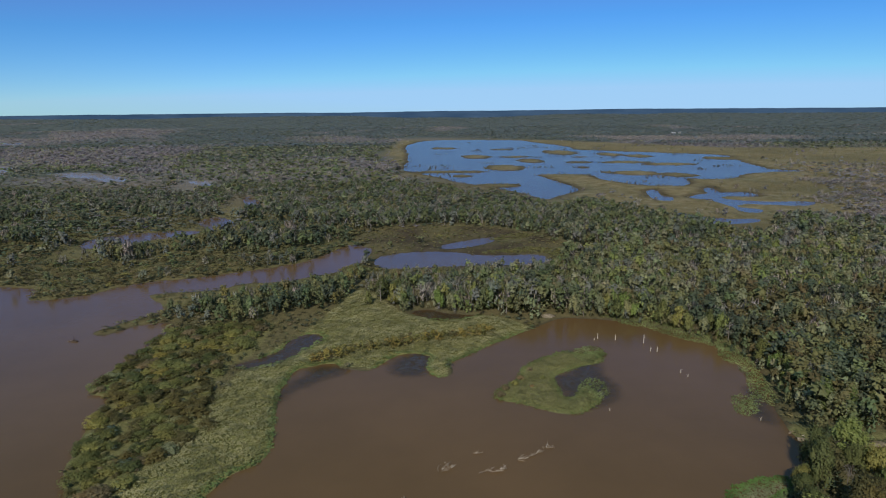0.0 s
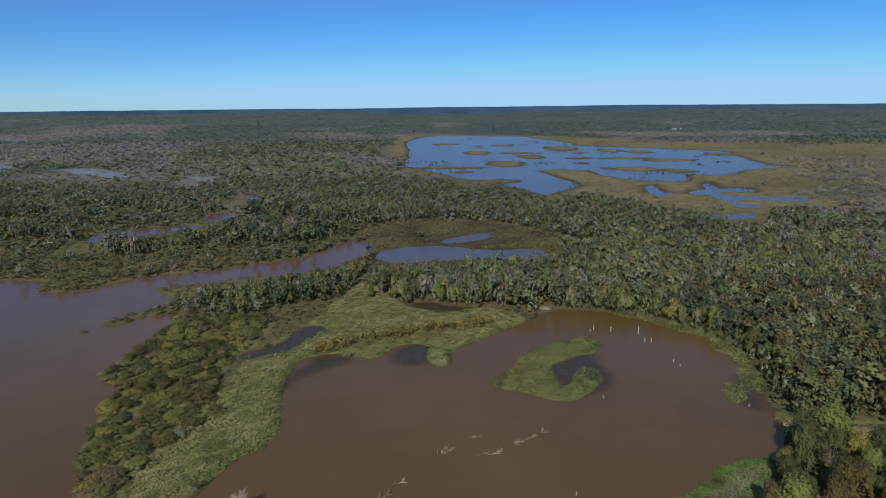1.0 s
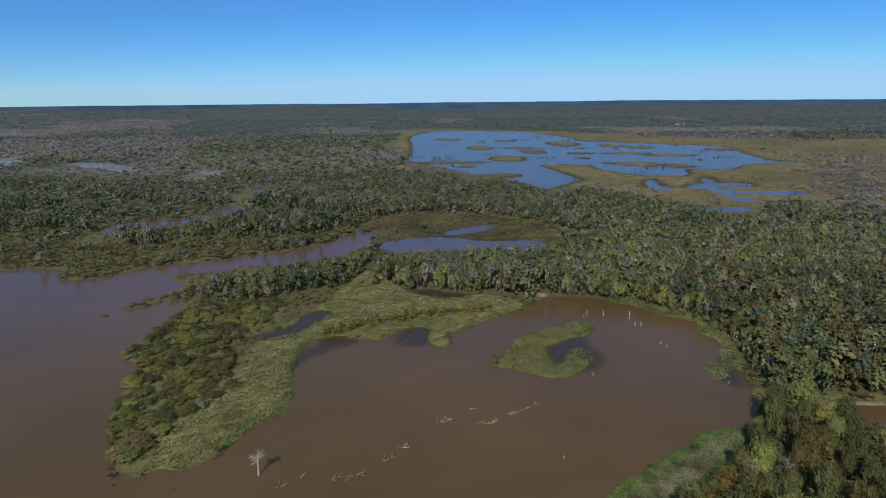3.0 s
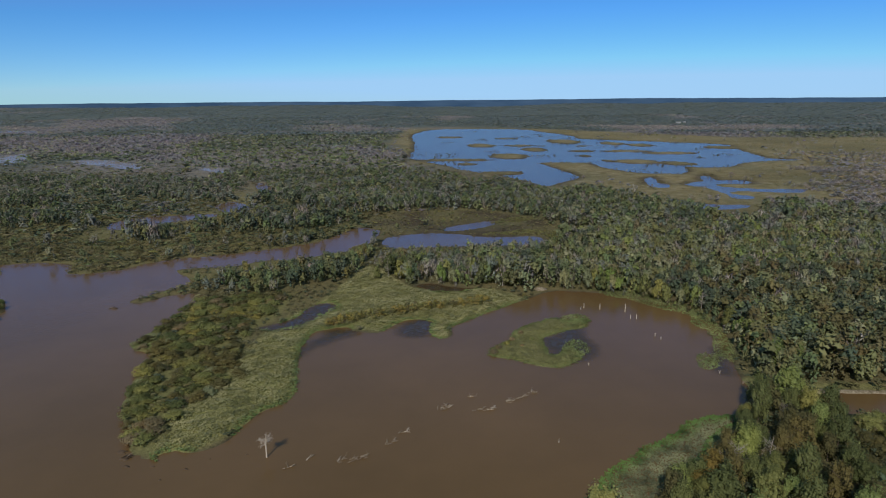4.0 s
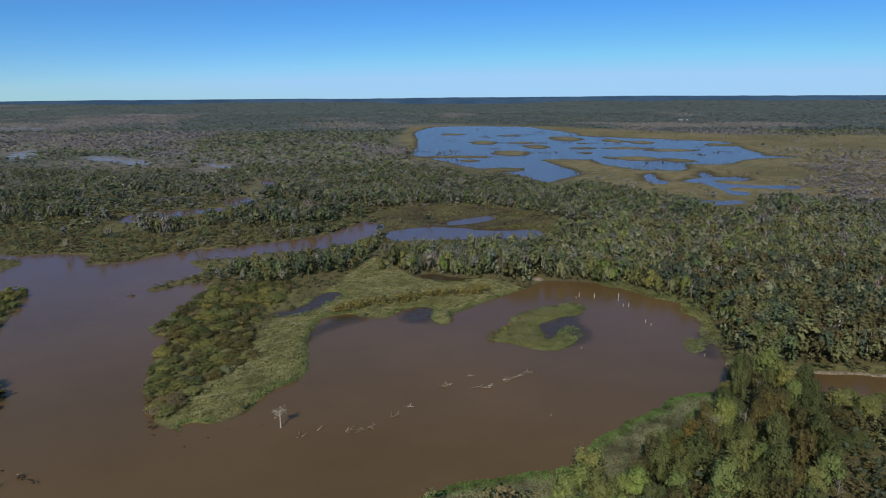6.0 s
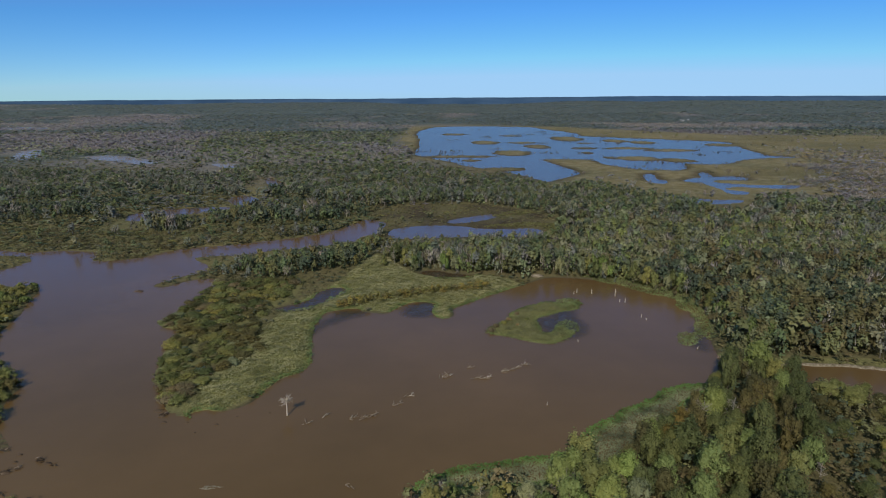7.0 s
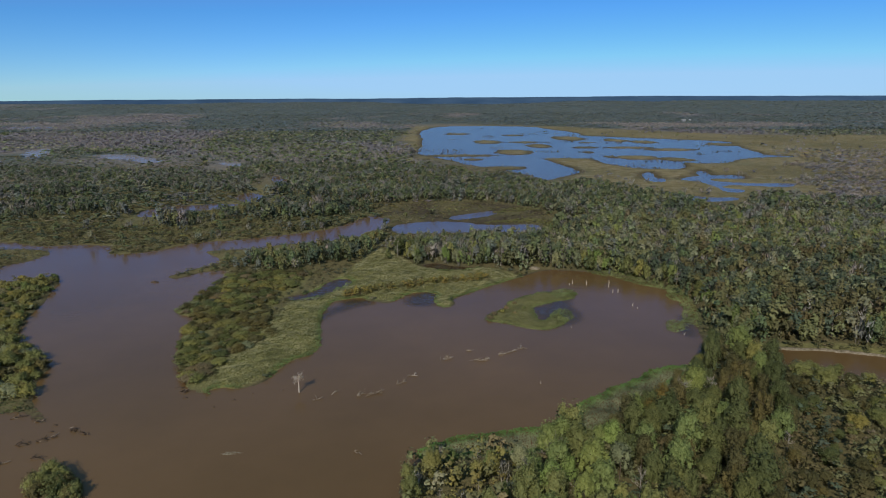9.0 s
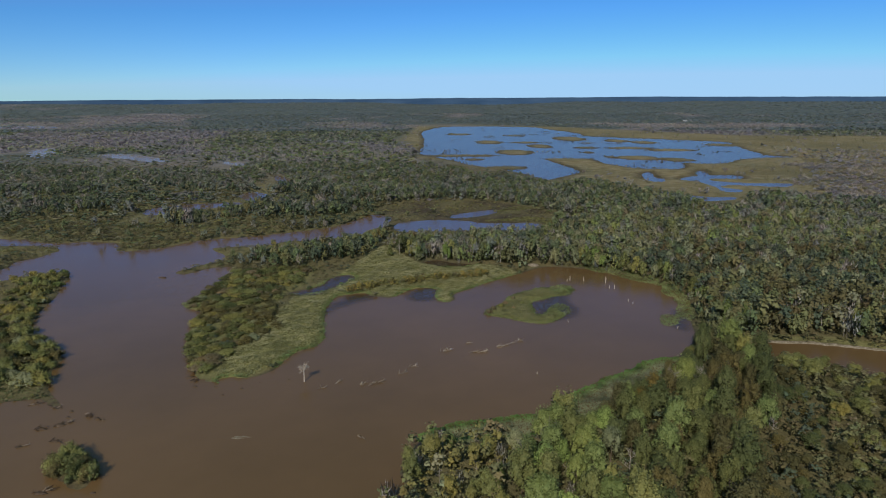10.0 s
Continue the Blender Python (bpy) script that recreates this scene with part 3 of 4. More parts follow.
def se_kind(rng, x, y):
    """Which tree grows where in the wood on the near bank."""
    if x < 15:
        table = {"olive": 5, "yellow": 6, "sage": 1.5, "green": 0.8}
    elif x < 40:
        table = {"green": 4.5, "bright": 2.2, "olive": 2.6, "sage": 1.2}
    elif x > 52:
        table = {"umber": 5, "dark": 6, "olive": 0.7, "green": 1.2}
    else:
        table = {"green": 2.4, "dark": 5, "olive": 1.2, "umber": 3.6}
    return pick(rng, 1, table)[0]


def near_wood():
    rng = np.random.default_rng(5)
    shape = [(-9, 40), (-9, 64), (0, 69), (35, 77), (64, 102), (84, 124), (104, 119), (124, 105), (140, 92), (132, 75), (85, 40)]
    for x, y, z in zip(*scatter(shape, 5.7, 51, 0.42, 1.6)):
        s = rng.uniform(0.6, 1.0)
        if x < 13:
            s *= 0.58
        elif x > 80 and y < 100:
            s *= 0.8
        if x > 70 + 0.5 * (y - 50):
            s *= rng.uniform(0.35, 0.62)
            open_scrub = x > 86 + 0.35 * (y - 50) and y > 54
            kind = pick(rng, 1, {"olive": 6, "umber": 3.4, "yellow": 1.6} if open_scrub else {"umber": 5, "dark": 4, "olive": 0.7})[0]
            plant_tree(PROTO[kind][rng.integers(2)], x, y, z, (s * 1.75, s), rng.uniform(0, 6.28), "small_tree", "scrub trees", "small tree", "low " + {"umber": "brown-olive"}.get(kind, kind) + " scrubby tree with thin leaves")
            continue
        if rng.uniform() < (0.16 if x < 15 else 0.13):
            plant_bare(rng.integers(3), x, y, z, (s, s * 0.95), rng.uniform(0, 6.28))
        else:
            kind = se_kind(rng, x, y)
            plant_tree(PROTO[kind][rng.integers(2)], x, y, z, (s * rng.uniform(0.85, 1.15) * (1.3 if x < 13 else 1.0), s * (1.25 if x < 13 else rng.uniform(0.9, 1.2))), rng.uniform(0, 6.28))
    # trees that stand out
    plant_tree(PROTO["rust"][0], 57, 90, 0.6, (0.95, 0.8), 0.4)
    plant_tree(PROTO["rust"][1], 53, 86, 0.5, (0.7, 0.6), 1.4)
    plant_tree(PROTO["green"][1], 93, 126, 0.5, (1.25, 1.0), 0.9, label="big rounded green tree on the clay bank")
    plant_tree(PROTO["yellow"][0], 76, 116, 0.4, (0.6, 0.55), 2.1, label="small yellow tree at the water's edge")


near_wood()


def forest_edge():
    """The first row of trees along the far shore of the pond."""
    rng = np.random.default_rng(15)
    line = np.array([(-30, 247), (-15, 241), (15, 238), (38, 230), (64, 228), (84, 220), (98, 204), (101, 178), (99, 155), (104, 146), (125, 147), (150, 143)], float)
    for a, b in zip(line[:-1], line[1:]):
        for t in np.arange(0, 1, 4.4 / np.linalg.norm(b - a)):
            x, y = a + (b - a) * t + rng.normal(0, 1.3, 2)
            if land(np.array([x]), np.array([y]))[0] < 2 or math.hypot(x - 41, y - 228) < 7:
                continue
            kind = pick(rng, 1, {"green": 4, "olive": 4, "dark": 2, "sage": 1.5, "bright": 0.8})[0]
            s = rng.uniform(0.55, 0.95)
            if rng.uniform() < 0.15:
                plant_bare(rng.integers(3), x, y, 0.5, (s, s), rng.uniform(0, 6.28))
            else:
                plant_tree(EDGE[kind][rng.integers(2)], x, y, 0.5, (s * rng.uniform(0.75, 1.0), s), rng.uniform(0, 6.28), group="trees along the pond shore")
    plant_tree(EDGE["dark"][0], -26, 251, 0.5, (1.0, 1.0), 0.3, label="tall dark green tree at the forest edge")
    plant_tree(EDGE["dark"][1], -20, 250, 0.5, (0.9, 0.95), 1.3, label="tall dark green tree at the forest edge")
    plant_tree(EDGE["bright"][0], 72, 231, 0.5, (0.95, 0.9), 2.3)
    plant_tree(EDGE["rust"][0], 140, 303, 0.6, (0.8, 0.85), 2.9)


forest_edge()

# ---- bushes ----
BUSH_LABELS = {
    "yellow": "yellow-olive autumn bush on the low bank",
    "olive": "olive-green bush on the low bank",
    "brown": "brown half-withered bush on the low bank",
    "sage": "grey-green willow bush on the bank",
    "green": "green leafy bush beside the water",
    "umber": "brown-olive autumn bush with thin leaves",
    "dark": "dark green bush on the bank",
}
BUSH = {}
for n, kind in enumerate(BUSH_LABELS):
    BUSH[kind] = []
    for m in range(2):
        rng = np.random.default_rng(300 + 10 * n + m)
        v, f, soft = crown(rng, 3.0, 6.2, 900, 0.22, 0.0, 26, 0.06, 0.15, 1.5, 14)
        v[:, 2] = np.maximum(v[:, 2], -0.2)
        BUSH[kind].append(mesh_from("bush", v, f, LEAF[kind], bend=soft))


def plant_bush(rng, kind, x, y, z, wide, tall):
    ob = new("bush", BUSH[kind][rng.integers(2)])
    ob.matrix_basis = Matrix.LocRotScale((x, y, z), Euler((0, 0, rng.uniform(0, 6.28))), (wide, wide, tall))
    tagged(ob, BUSH_LABELS[kind], "bush", "bushes on the banks")


def bushes():
    rng = np.random.default_rng(9)
    for shape, gap, low, high, table in (
        (Z_PEN_BUSH, 4.3, 0.7, 1.3, {"yellow": 1.5, "olive": 2.2, "umber": 7, "brown": 1.4, "sage": 0.3, "dark": 2.6}),
        (W_TREES, 4.6, 0.8, 1.4, {"olive": 4, "yellow": 1.6, "umber": 3.5, "dark": 1.5, "sage": 0.7}),
        ([(-200, 203), (-182, 215), (-172, 190), (-158, 152), (-150, 140), (-165, 140), (-185, 180)], 5.0, 0.6, 1.1, {"olive": 3, "yellow": 3, "green": 1, "dark": 1}),
        (ISLET, 2.6, 0.6, 0.95, {"olive": 3, "umber": 2, "dark": 1.2}),
    ):
        x, y, z = scatter(shape, gap, int(gap * 100), 0.45, 0.5)
        for a, b, c, kind in zip(x, y, z, pick_field(rng, x, y, table, 22.0)):
            s = rng.uniform(low, high)
            plant_bush(rng, kind, a, b, c, s * rng.uniform(0.9, 1.2), s * (0.48 if shape is Z_PEN_BUSH else 1.05 if shape is ISLET else 0.72))


bushes()
for k, (x, y) in enumerate([(16, 161), (18, 165), (21, 168), (23, 172), (27, 178), (30, 172), (26, 166)]):
    plant_bush(np.random.default_rng(60 + k), "olive" if k % 3 == 2 else "brown", x, y, 0.15, 0.52 - 0.03 * k, 0.42 - 0.02 * k)

# ---- woods as stuff ----
# blue in the farthest green, mauve, dull and dark is distance haze put into tints
PALETTE = {
    "green": (0.160, 0.193, 0.090), "bright": (0.235, 0.268, 0.092), "dark": (0.096, 0.121, 0.075), "olive": (0.192, 0.194, 0.088),
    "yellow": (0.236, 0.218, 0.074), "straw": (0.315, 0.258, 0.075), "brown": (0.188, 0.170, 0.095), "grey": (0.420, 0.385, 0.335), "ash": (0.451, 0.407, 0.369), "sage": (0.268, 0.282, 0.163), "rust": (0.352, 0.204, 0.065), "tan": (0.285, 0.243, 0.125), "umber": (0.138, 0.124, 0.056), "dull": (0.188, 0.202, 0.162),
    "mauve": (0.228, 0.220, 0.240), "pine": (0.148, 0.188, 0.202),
}


def slivers(rng, count, reach, low, high, thick):
    """Thin upright stems that show through a crown."""
    foot = rng.normal(0, reach, (count, 3)) * (1, 1, 0) + (0, 0, low)
    top = foot * (1.25, 1.25, 0) + rng.normal(0, 0.3, (count, 3)) * (1, 1, 0) + np.stack([0 * foot[:, 0], 0 * foot[:, 0], high * rng.uniform(0.75, 1.08, count)], -1)
    t = rng.uniform(0, 6.28, count)
    side = np.stack([np.cos(t), np.sin(t), 0 * t], -1) * thick
    soft = unit(np.stack([np.cos(t + 1.57), np.sin(t + 1.57), 0 * t + 0.4], -1))
    return np.stack([foot - side, foot + side, top], 1).reshape(-1, 3), np.repeat(soft, 3, 0)


def far_crowns(seed, count, size, lobes, wide=6.5, low=0.15, stems=0, thick=0.12, cores=6):
    """Crowns for the woods: corners, shading directions and which corners are pale stems."""
    rng = np.random.default_rng(seed)
    made = []
    for _ in range(7):
        v, _, soft = crown(rng, 10.0, wide, count, size, low, lobes, 0.08, 0.18, 2.3 if wide < 8 else 0.9, cores)
        n = len(v)
        if stems:
            a, b = slivers(rng, stems, wide * 0.13, 3.5, 10.2, thick)
            v, soft = np.concatenate([v, a]), np.concatenate([soft, b])
        made.append((v, soft, np.arange(len(v)) >= n))
    return made


def grey_sprays(seed, count, size, stems=5, thick=0.14):
    """Upright stems and thin sprays of a leafless crown."""
    rng = np.random.default_rng(seed)
    made = []
    for _ in range(5):
        base = rng.uniform(-1, 1, (count, 3)) * (1.9, 1.9, 0)
        base[:, 2] = rng.uniform(2.0, 7.5, count)
        lean = unit(rng.normal(0, 0.35, (count, 3)) + (0, 0, 1)) * size * rng.uniform(0.7, 1.3, (count, 1))
        side = unit(np.cross(lean, rng.normal(0, 1, (count, 3)))) * size * 0.075
        soft = unit(base * (0.35, 0.35, 0) + rng.normal(0, 0.35, (count, 3)) + (0, 0, 0.5))
        a, b = slivers(rng, stems, 0.8, 0.0, 10.0, thick)
        v = np.concatenate([np.stack([base - side, base + side, base + lean], 1).reshape(-1, 3), a])
        made.append((v, np.concatenate([np.repeat(soft, 3, 0), b]), np.arange(len(v)) >= 3 * count))
    return made


GREYS = ("grey", "ash")
STEM = np.array((0.42, 0.385, 0.33))


def wood_stuff(name, places, kinds, wides, talls, shapes, greys, seed, label, low=None):
    """Many plants joined into one mesh; every plant has its own tint."""
    rng = np.random.default_rng(seed)
    x, y, z = places
    verts, tints, bends = [], [], []
    for i in range(len(x)):
        kind = kinds[i]
        pool = greys if kind in GREYS else low if low and talls[i] < 0.6 * wides[i] else shapes
        v, soft, stem = pool[rng.integers(len(pool))]
        t, s = rng.uniform(0, 6.28), wides[i]
        c, sn = math.cos(t) * s, math.sin(t) * s
        m = np.array([[c, -sn, 0], [sn, c, 0], [0, 0, talls[i]]])
        verts.append(v @ m.T + (x[i], y[i], z[i]))
        level = 0.2 + 1.3 * min(max((y[i] - 300) / 350, 0), 1)
        bends.append(unit(soft @ (m / np.linalg.norm(m, axis=0)).T + (0, 0, level)))
        vary = 0.17 if y[i] < 400 else 0.12
        if y[i] > 1500:
            vary = 0.06
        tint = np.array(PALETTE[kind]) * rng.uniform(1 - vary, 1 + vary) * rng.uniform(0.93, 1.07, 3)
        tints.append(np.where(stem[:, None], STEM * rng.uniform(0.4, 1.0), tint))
    verts = np.concatenate(verts)
    me = mesh_from(name, verts, np.arange(len(verts)).reshape(-1, 3), LEAF_STUFF, np.concatenate(tints), bend=np.concatenate(bends))
    return tagged(new(name, me), label, "woodland", kind="stuff")


MID = far_crowns(61, 100, 0.54, 13, 5.6, 0.02, 1, 0.09, 7)
LOW_MID = far_crowns(67, 40, 0.7, 12, 9.0, 0.0, 0, 0, 5)
FAR = far_crowns(62, 40, 0.85, 10, 6.0, 0.0, 1, 0.12, 5)
LOW_FAR = far_crowns(68, 14, 1.3, 8, 10.5, 0.0, 0, 0, 3)
SPECK = far_crowns(63, 13, 1.7, 6, 7.6, 0.0, 0, 0, 2)
DOT = far_crowns(69, 5, 2.6, 3, 9.5, 0.0, 0, 0, 1)
GREY_MID, GREY_FAR, GREY_SPECK = grey_sprays(64, 90, 2.2, 7, 0.11), grey_sprays(65, 40, 2.6, 6, 0.16), grey_sprays(66, 16, 3.8, 4, 0.28)

# what grows where: chance of a tree, chance of scrub, kinds of trees, kinds of scrub
FOREST = {"green": 4.4, "olive": 4.5, "dark": 1.8, "grey": 3.2, "brown": 1, "sage": 3.6, "bright": 2.0, "dull": 2.5}
BELT = {"green": 4.4, "olive": 1.2, "dull": 3.5, "dark": 2.6, "grey": 1.8, "sage": 1.3}
DARKER = {"dark": 4.4, "green": 2.6, "dull": 5, "grey": 1.1, "sage": 0.4}
SCRUB = {"dull": 3, "olive": 1.5, "brown": 1.6, "umber": 4, "mauve": 1.5, "dark": 3}
RIVER_SCRUB = {"olive": 3.8, "yellow": 0.4, "brown": 2, "umber": 5, "green": 0.8, "dark": 1.6}
ZONES = [
    (PEN_MEADOW, 0.0, 0.0, FOREST, SCRUB),
    (BANK_GRASS, 0.12, 0.9, {"umber": 3, "olive": 3, "dark": 2, "grey": 1}, {"olive": 3, "umber": 3, "tan": 1}),
    (Z_PEN_BUSH, 0.004, 1.0, FOREST, {"yellow": 1.5, "olive": 2.4, "umber": 6, "brown": 0.8, "dark": 2}),
    (Z_PEN_TREES, 0.7, 0.25, {"green": 3, "olive": 4, "dark": 2.5, "yellow": 1, "grey": 1}, SCRUB),
    (Z_NE, 1.0, 0.0, FOREST, SCRUB),
    (MARSH_MUD, 0.01, 0.9, {"olive": 1}, {"brown": 2.5, "tan": 1.5, "olive": 4, "yellow": 1.5}),
    (Z_GREY_E, 0.62, 0.5, {"ash": 5, "mauve": 3, "tan": 1, "dull": 0.6}, {"tan": 3, "sage": 1.5, "brown": 1, "mauve": 1}),
    (Z_REED, 0.03, 0.6, {"grey": 3, "mauve": 2, "olive": 1}, {"tan": 5, "brown": 3, "olive": 2.5}),
    (Z_BELT, 0.92, 0.08, BELT, SCRUB),
    (Z_LEFT_A, 0.62, 0.95, DARKER, SCRUB),
    (Z_LEFT_B, 0.6, 0.95, {"dark": 3.5, "green": 2.6, "olive": 2, "dull": 2, "grey": 1}, RIVER_SCRUB),
]


def cover(name, y0, y1, gap, shapes, low, greys, seed, label, grow_by=1.0):
    """Fills the land between two distances with what grows there."""
    rng = np.random.default_rng(seed)
    reach = 0.74 * (y1 + 62) + 14
    gx, gy = np.meshgrid(np.arange(-reach, reach, gap), np.arange(y0, y1, gap))
    x = (gx + rng.uniform(-0.5, 0.5, gx.shape) * gap).ravel()
    y = (gy + rng.uniform(-0.5, 0.5, gy.shape) * gap).ravel()
    seen = np.abs(x) < 0.74 * (y + 62) + 14
    x, y = x[seen], y[seen]
    d = land(x, y)
    ok = (d > 0.4) & (np.hypot(x - 41, y - 228) > 6) & ~((inside(SE_LAND, x, y) > -2) & (y < 135)) & (inside(W_BANK, x, y) < 0) & (inside(ISLAND, x, y) < -1)
    x, y, d = x[ok], y[ok], d[ok]
    n = len(x)
    clump = 0.6 * fbm(x, y, 40.0, 51) + 0.9 * fbm(x, y, 130.0, 55)
    tree_p = np.clip(0.12 * np.clip((y - 450) / 250, 0, 1) + 1.3 * (clump - 0.04), 0.012, 0.9)
    scrub_p = np.full(n, 0.95)
    table_no = np.full(n, -1)
    distant = (y > 820) | (np.hypot(x * 0.75, y) > 1400)
    tree_p[distant], scrub_p[distant] = 0.92, 0.0
    for k, (shape, a, b, _, _) in reversed(list(enumerate(ZONES))):
        m = (inside(shape, x, y) + 5 * fbm(x, y, 20.0, 52) * (y > 300) + 45 * fbm(x, y, 110.0, 57) * np.clip((y - 600) / 300, 0, 1)) > 0
        tree_p[m], scrub_p[m], table_no[m] = np.clip(a + 0.25 * clump[m] * (a < 0.95), 0, 1) if a > 0.1 else a, b, k
    tree_p[(table_no < 0) & (y < 245) & (x > -75) & (x < 45)] = 0.0
    # nothing tall grows right in front of open water
    if y0 < 700:
        behind = np.minimum(np.minimum(land(x, y * 1.025), land(x, y * 1.05)), np.minimum(land(x, y * 1.08), land(x, y * 1.12)))
        tree_p = np.where((behind < 0) & (table_no != 4), 0.0, tree_p)
    u = rng.uniform(0, 1, n)
    is_tree, is_scrub = u < tree_p, (u >= tree_p) & (u < tree_p + scrub_p * (1 - tree_p))
    bare = bare_stand(x, y) > rng.uniform(0.3, 0.7, n)
    # kinds in drifts
    dry = (table_no == 4) & (x > 92) & (y < 250)
    near_scrub = y < 400
    kind_of = np.empty(n, object)
    drift = 16.0 if y0 < 330 else 30.0 if y0 < 680 else 90.0 if y0 < 1500 else 200.0
    jobs = [(table_no == k, ZONES[k][3], ZONES[k][4]) for k in range(len(ZONES))]
    jobs[4] = ((table_no == 4) & ~dry, FOREST, SCRUB)
    rest = table_no < 0
    jobs += [
        (dry, {"umber": 3.4, "olive": 3, "dark": 3.4, "sage": 1.3, "grey": 1.6, "green": 1.6}, SCRUB),
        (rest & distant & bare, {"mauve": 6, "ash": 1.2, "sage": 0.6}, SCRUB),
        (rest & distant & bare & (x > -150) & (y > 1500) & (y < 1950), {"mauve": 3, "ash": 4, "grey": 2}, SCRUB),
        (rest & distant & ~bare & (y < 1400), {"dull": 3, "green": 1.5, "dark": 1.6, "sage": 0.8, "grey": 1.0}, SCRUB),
        # farthest green stands use the tint with haze painted in
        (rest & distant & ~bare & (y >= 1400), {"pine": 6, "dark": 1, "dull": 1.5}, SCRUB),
        (rest & ~distant & near_scrub, DARKER, RIVER_SCRUB),
        (rest & ~distant & ~near_scrub, DARKER, SCRUB),
    ]
    for m, trees, scrub in jobs:
        for mm, table in ((m & is_tree, trees), (m & ~is_tree, scrub)):
            at = np.flatnonzero(mm)
            if len(at):
                kind_of[at] = pick_field(rng, x[at], y[at], table, drift, 2.2)
    swell = fbm(x, y, 32.0, 58)
    kinds, wides, talls, keep = [], [], [], []
    for i in np.flatnonzero(is_tree | is_scrub):
        k = table_no[i]
        kinds.append(kind_of[i])
        s = rng.uniform(0.6, 1.05) * (1 + 0.3 * swell[i]) if is_tree[i] else rng.uniform(0.3, 0.65)
        if is_scrub[i] and k < 0:
            s *= 1.5
        if k == 2:
            s *= 0.75
        elif k == 3 or k < 0 and y0 < 330:
            s *= 0.8
        if k == 4 and d[i] < 5:
            s *= 0.3 + 0.1 * d[i]
        elif k == 4 and x[i] < 62 and y[i] > 262:
            s *= 0.72
        if k in (5, 7) and is_scrub[i]:
            s *= 0.72 if k == 5 else 0.62
        if is_scrub[i] and tree_p[i] == 0 and y[i] < 640:
            s *= 0.6
        wides.append(s * grow_by * (1.25 if is_tree[i] else 1.15) * rng.uniform(0.85, 1.15))
        talls.append(s * (1.0 if is_tree[i] else 0.34 if k < 0 else 0.36) * (1.0 if y0 < 330 else 0.72 if y0 < 470 else 0.6 if y0 < 1400 else 0.36) * (0.72 if k == 6 else 1.25 if k in (8, 9, 10) and y0 < 600 else 1.0))
        keep.append(i)
    keep = np.array(keep)
    wood_stuff(name, (x[keep], y[keep], height(x[keep], y[keep], d[keep])), kinds, wides, talls, shapes, greys, seed, label, low)


cover("swamp_forest", 100, 330, 3.45, MID, LOW_MID, GREY_MID, 1, "dense mixed swamp forest, green and olive with bare grey trees")
cover("marsh_wood", 330, 470, 4.1, FAR, LOW_FAR, GREY_FAR, 2, "marsh woodland and scrub beyond the river")
cover("middle_wood", 470, 680, 5.2, FAR, LOW_FAR, GREY_FAR, 12, "mixed woodland belt before the marsh lake")
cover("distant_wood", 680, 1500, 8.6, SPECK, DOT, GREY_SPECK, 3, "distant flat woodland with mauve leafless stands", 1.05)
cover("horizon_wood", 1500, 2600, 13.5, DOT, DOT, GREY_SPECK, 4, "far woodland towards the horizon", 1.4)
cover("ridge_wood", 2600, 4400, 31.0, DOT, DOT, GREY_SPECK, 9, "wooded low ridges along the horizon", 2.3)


def far_ridge():
    """The last ridge that closes the view, its blue distance haze painted on."""
    t = np.linspace(-1.0, 1.0, 420)
    x, y = 4800 * np.sin(t), 4720 * np.cos(t) - 40
    keep = y > 1500
    x, y = x[keep], np.minimum(y[keep], 4680)
    crest = 78.0 - 9 * np.clip(-x / 3000, 0, 1) + 5 * fbm(x, y * 0, 800.0, 21) + 1.6 * fbm(x, y * 0, 90.0, 22)
    n = len(x)
    rows = [np.stack([x, y - 60 * (1 - u), -10 + (crest + 10) * u], -1) for u in (0.0, 0.5, 0.8, 1.0)]
    i = np.arange(n - 1)
    faces = np.concatenate([np.stack([r * n + i, r * n + i + 1, (r + 1) * n + i + 1, (r + 1) * n + i], -1) for r in range(3)])
    m = Nodes("hazy_ridge_glow", 1.0, 0.0)
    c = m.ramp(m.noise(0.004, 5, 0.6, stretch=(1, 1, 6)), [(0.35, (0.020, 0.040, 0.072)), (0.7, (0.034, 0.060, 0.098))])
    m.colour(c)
    # weak emission imitates light scattered by haze; the ridge itself gives none
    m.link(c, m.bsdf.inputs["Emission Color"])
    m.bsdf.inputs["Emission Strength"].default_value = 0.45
    tagged(new("backdrop", mesh_from("backdrop", np.concatenate(rows), faces, m.mat)), "distant wooded ridge with blue haze painted and glowing", "ridge", kind="structure")


far_ridge()


def lake_tufts():
    """Small tussocks that stand in the marsh lake."""
    rng = np.random.default_rng(23)
    x, y = rng.uniform(-60, 490, 8600), rng.uniform(570, 1650, 8600)
    d = land(x, y)
    ok = (d > -4) & (d < 8) & (rng.uniform(0, 1, 8600) < 0.75) | (d < -1) & (d > -60) & (fbm(x, y, 70.0, 81) > 0.38)
    x, y = x[ok], y[ok]
    n = len(x)
    s = rng.uniform(0.15, 0.42, n)
    wood_stuff("lake_tussocks", (x, y, np.full(n, -0.1)), pick(rng, n, {"brown": 4, "umber": 4, "dark": 2, "tan": 1}), s * 1.4, s * 0.45, SPECK, GREY_SPECK, 8, "small brown tussocks standing in the marsh lake")


lake_tufts()


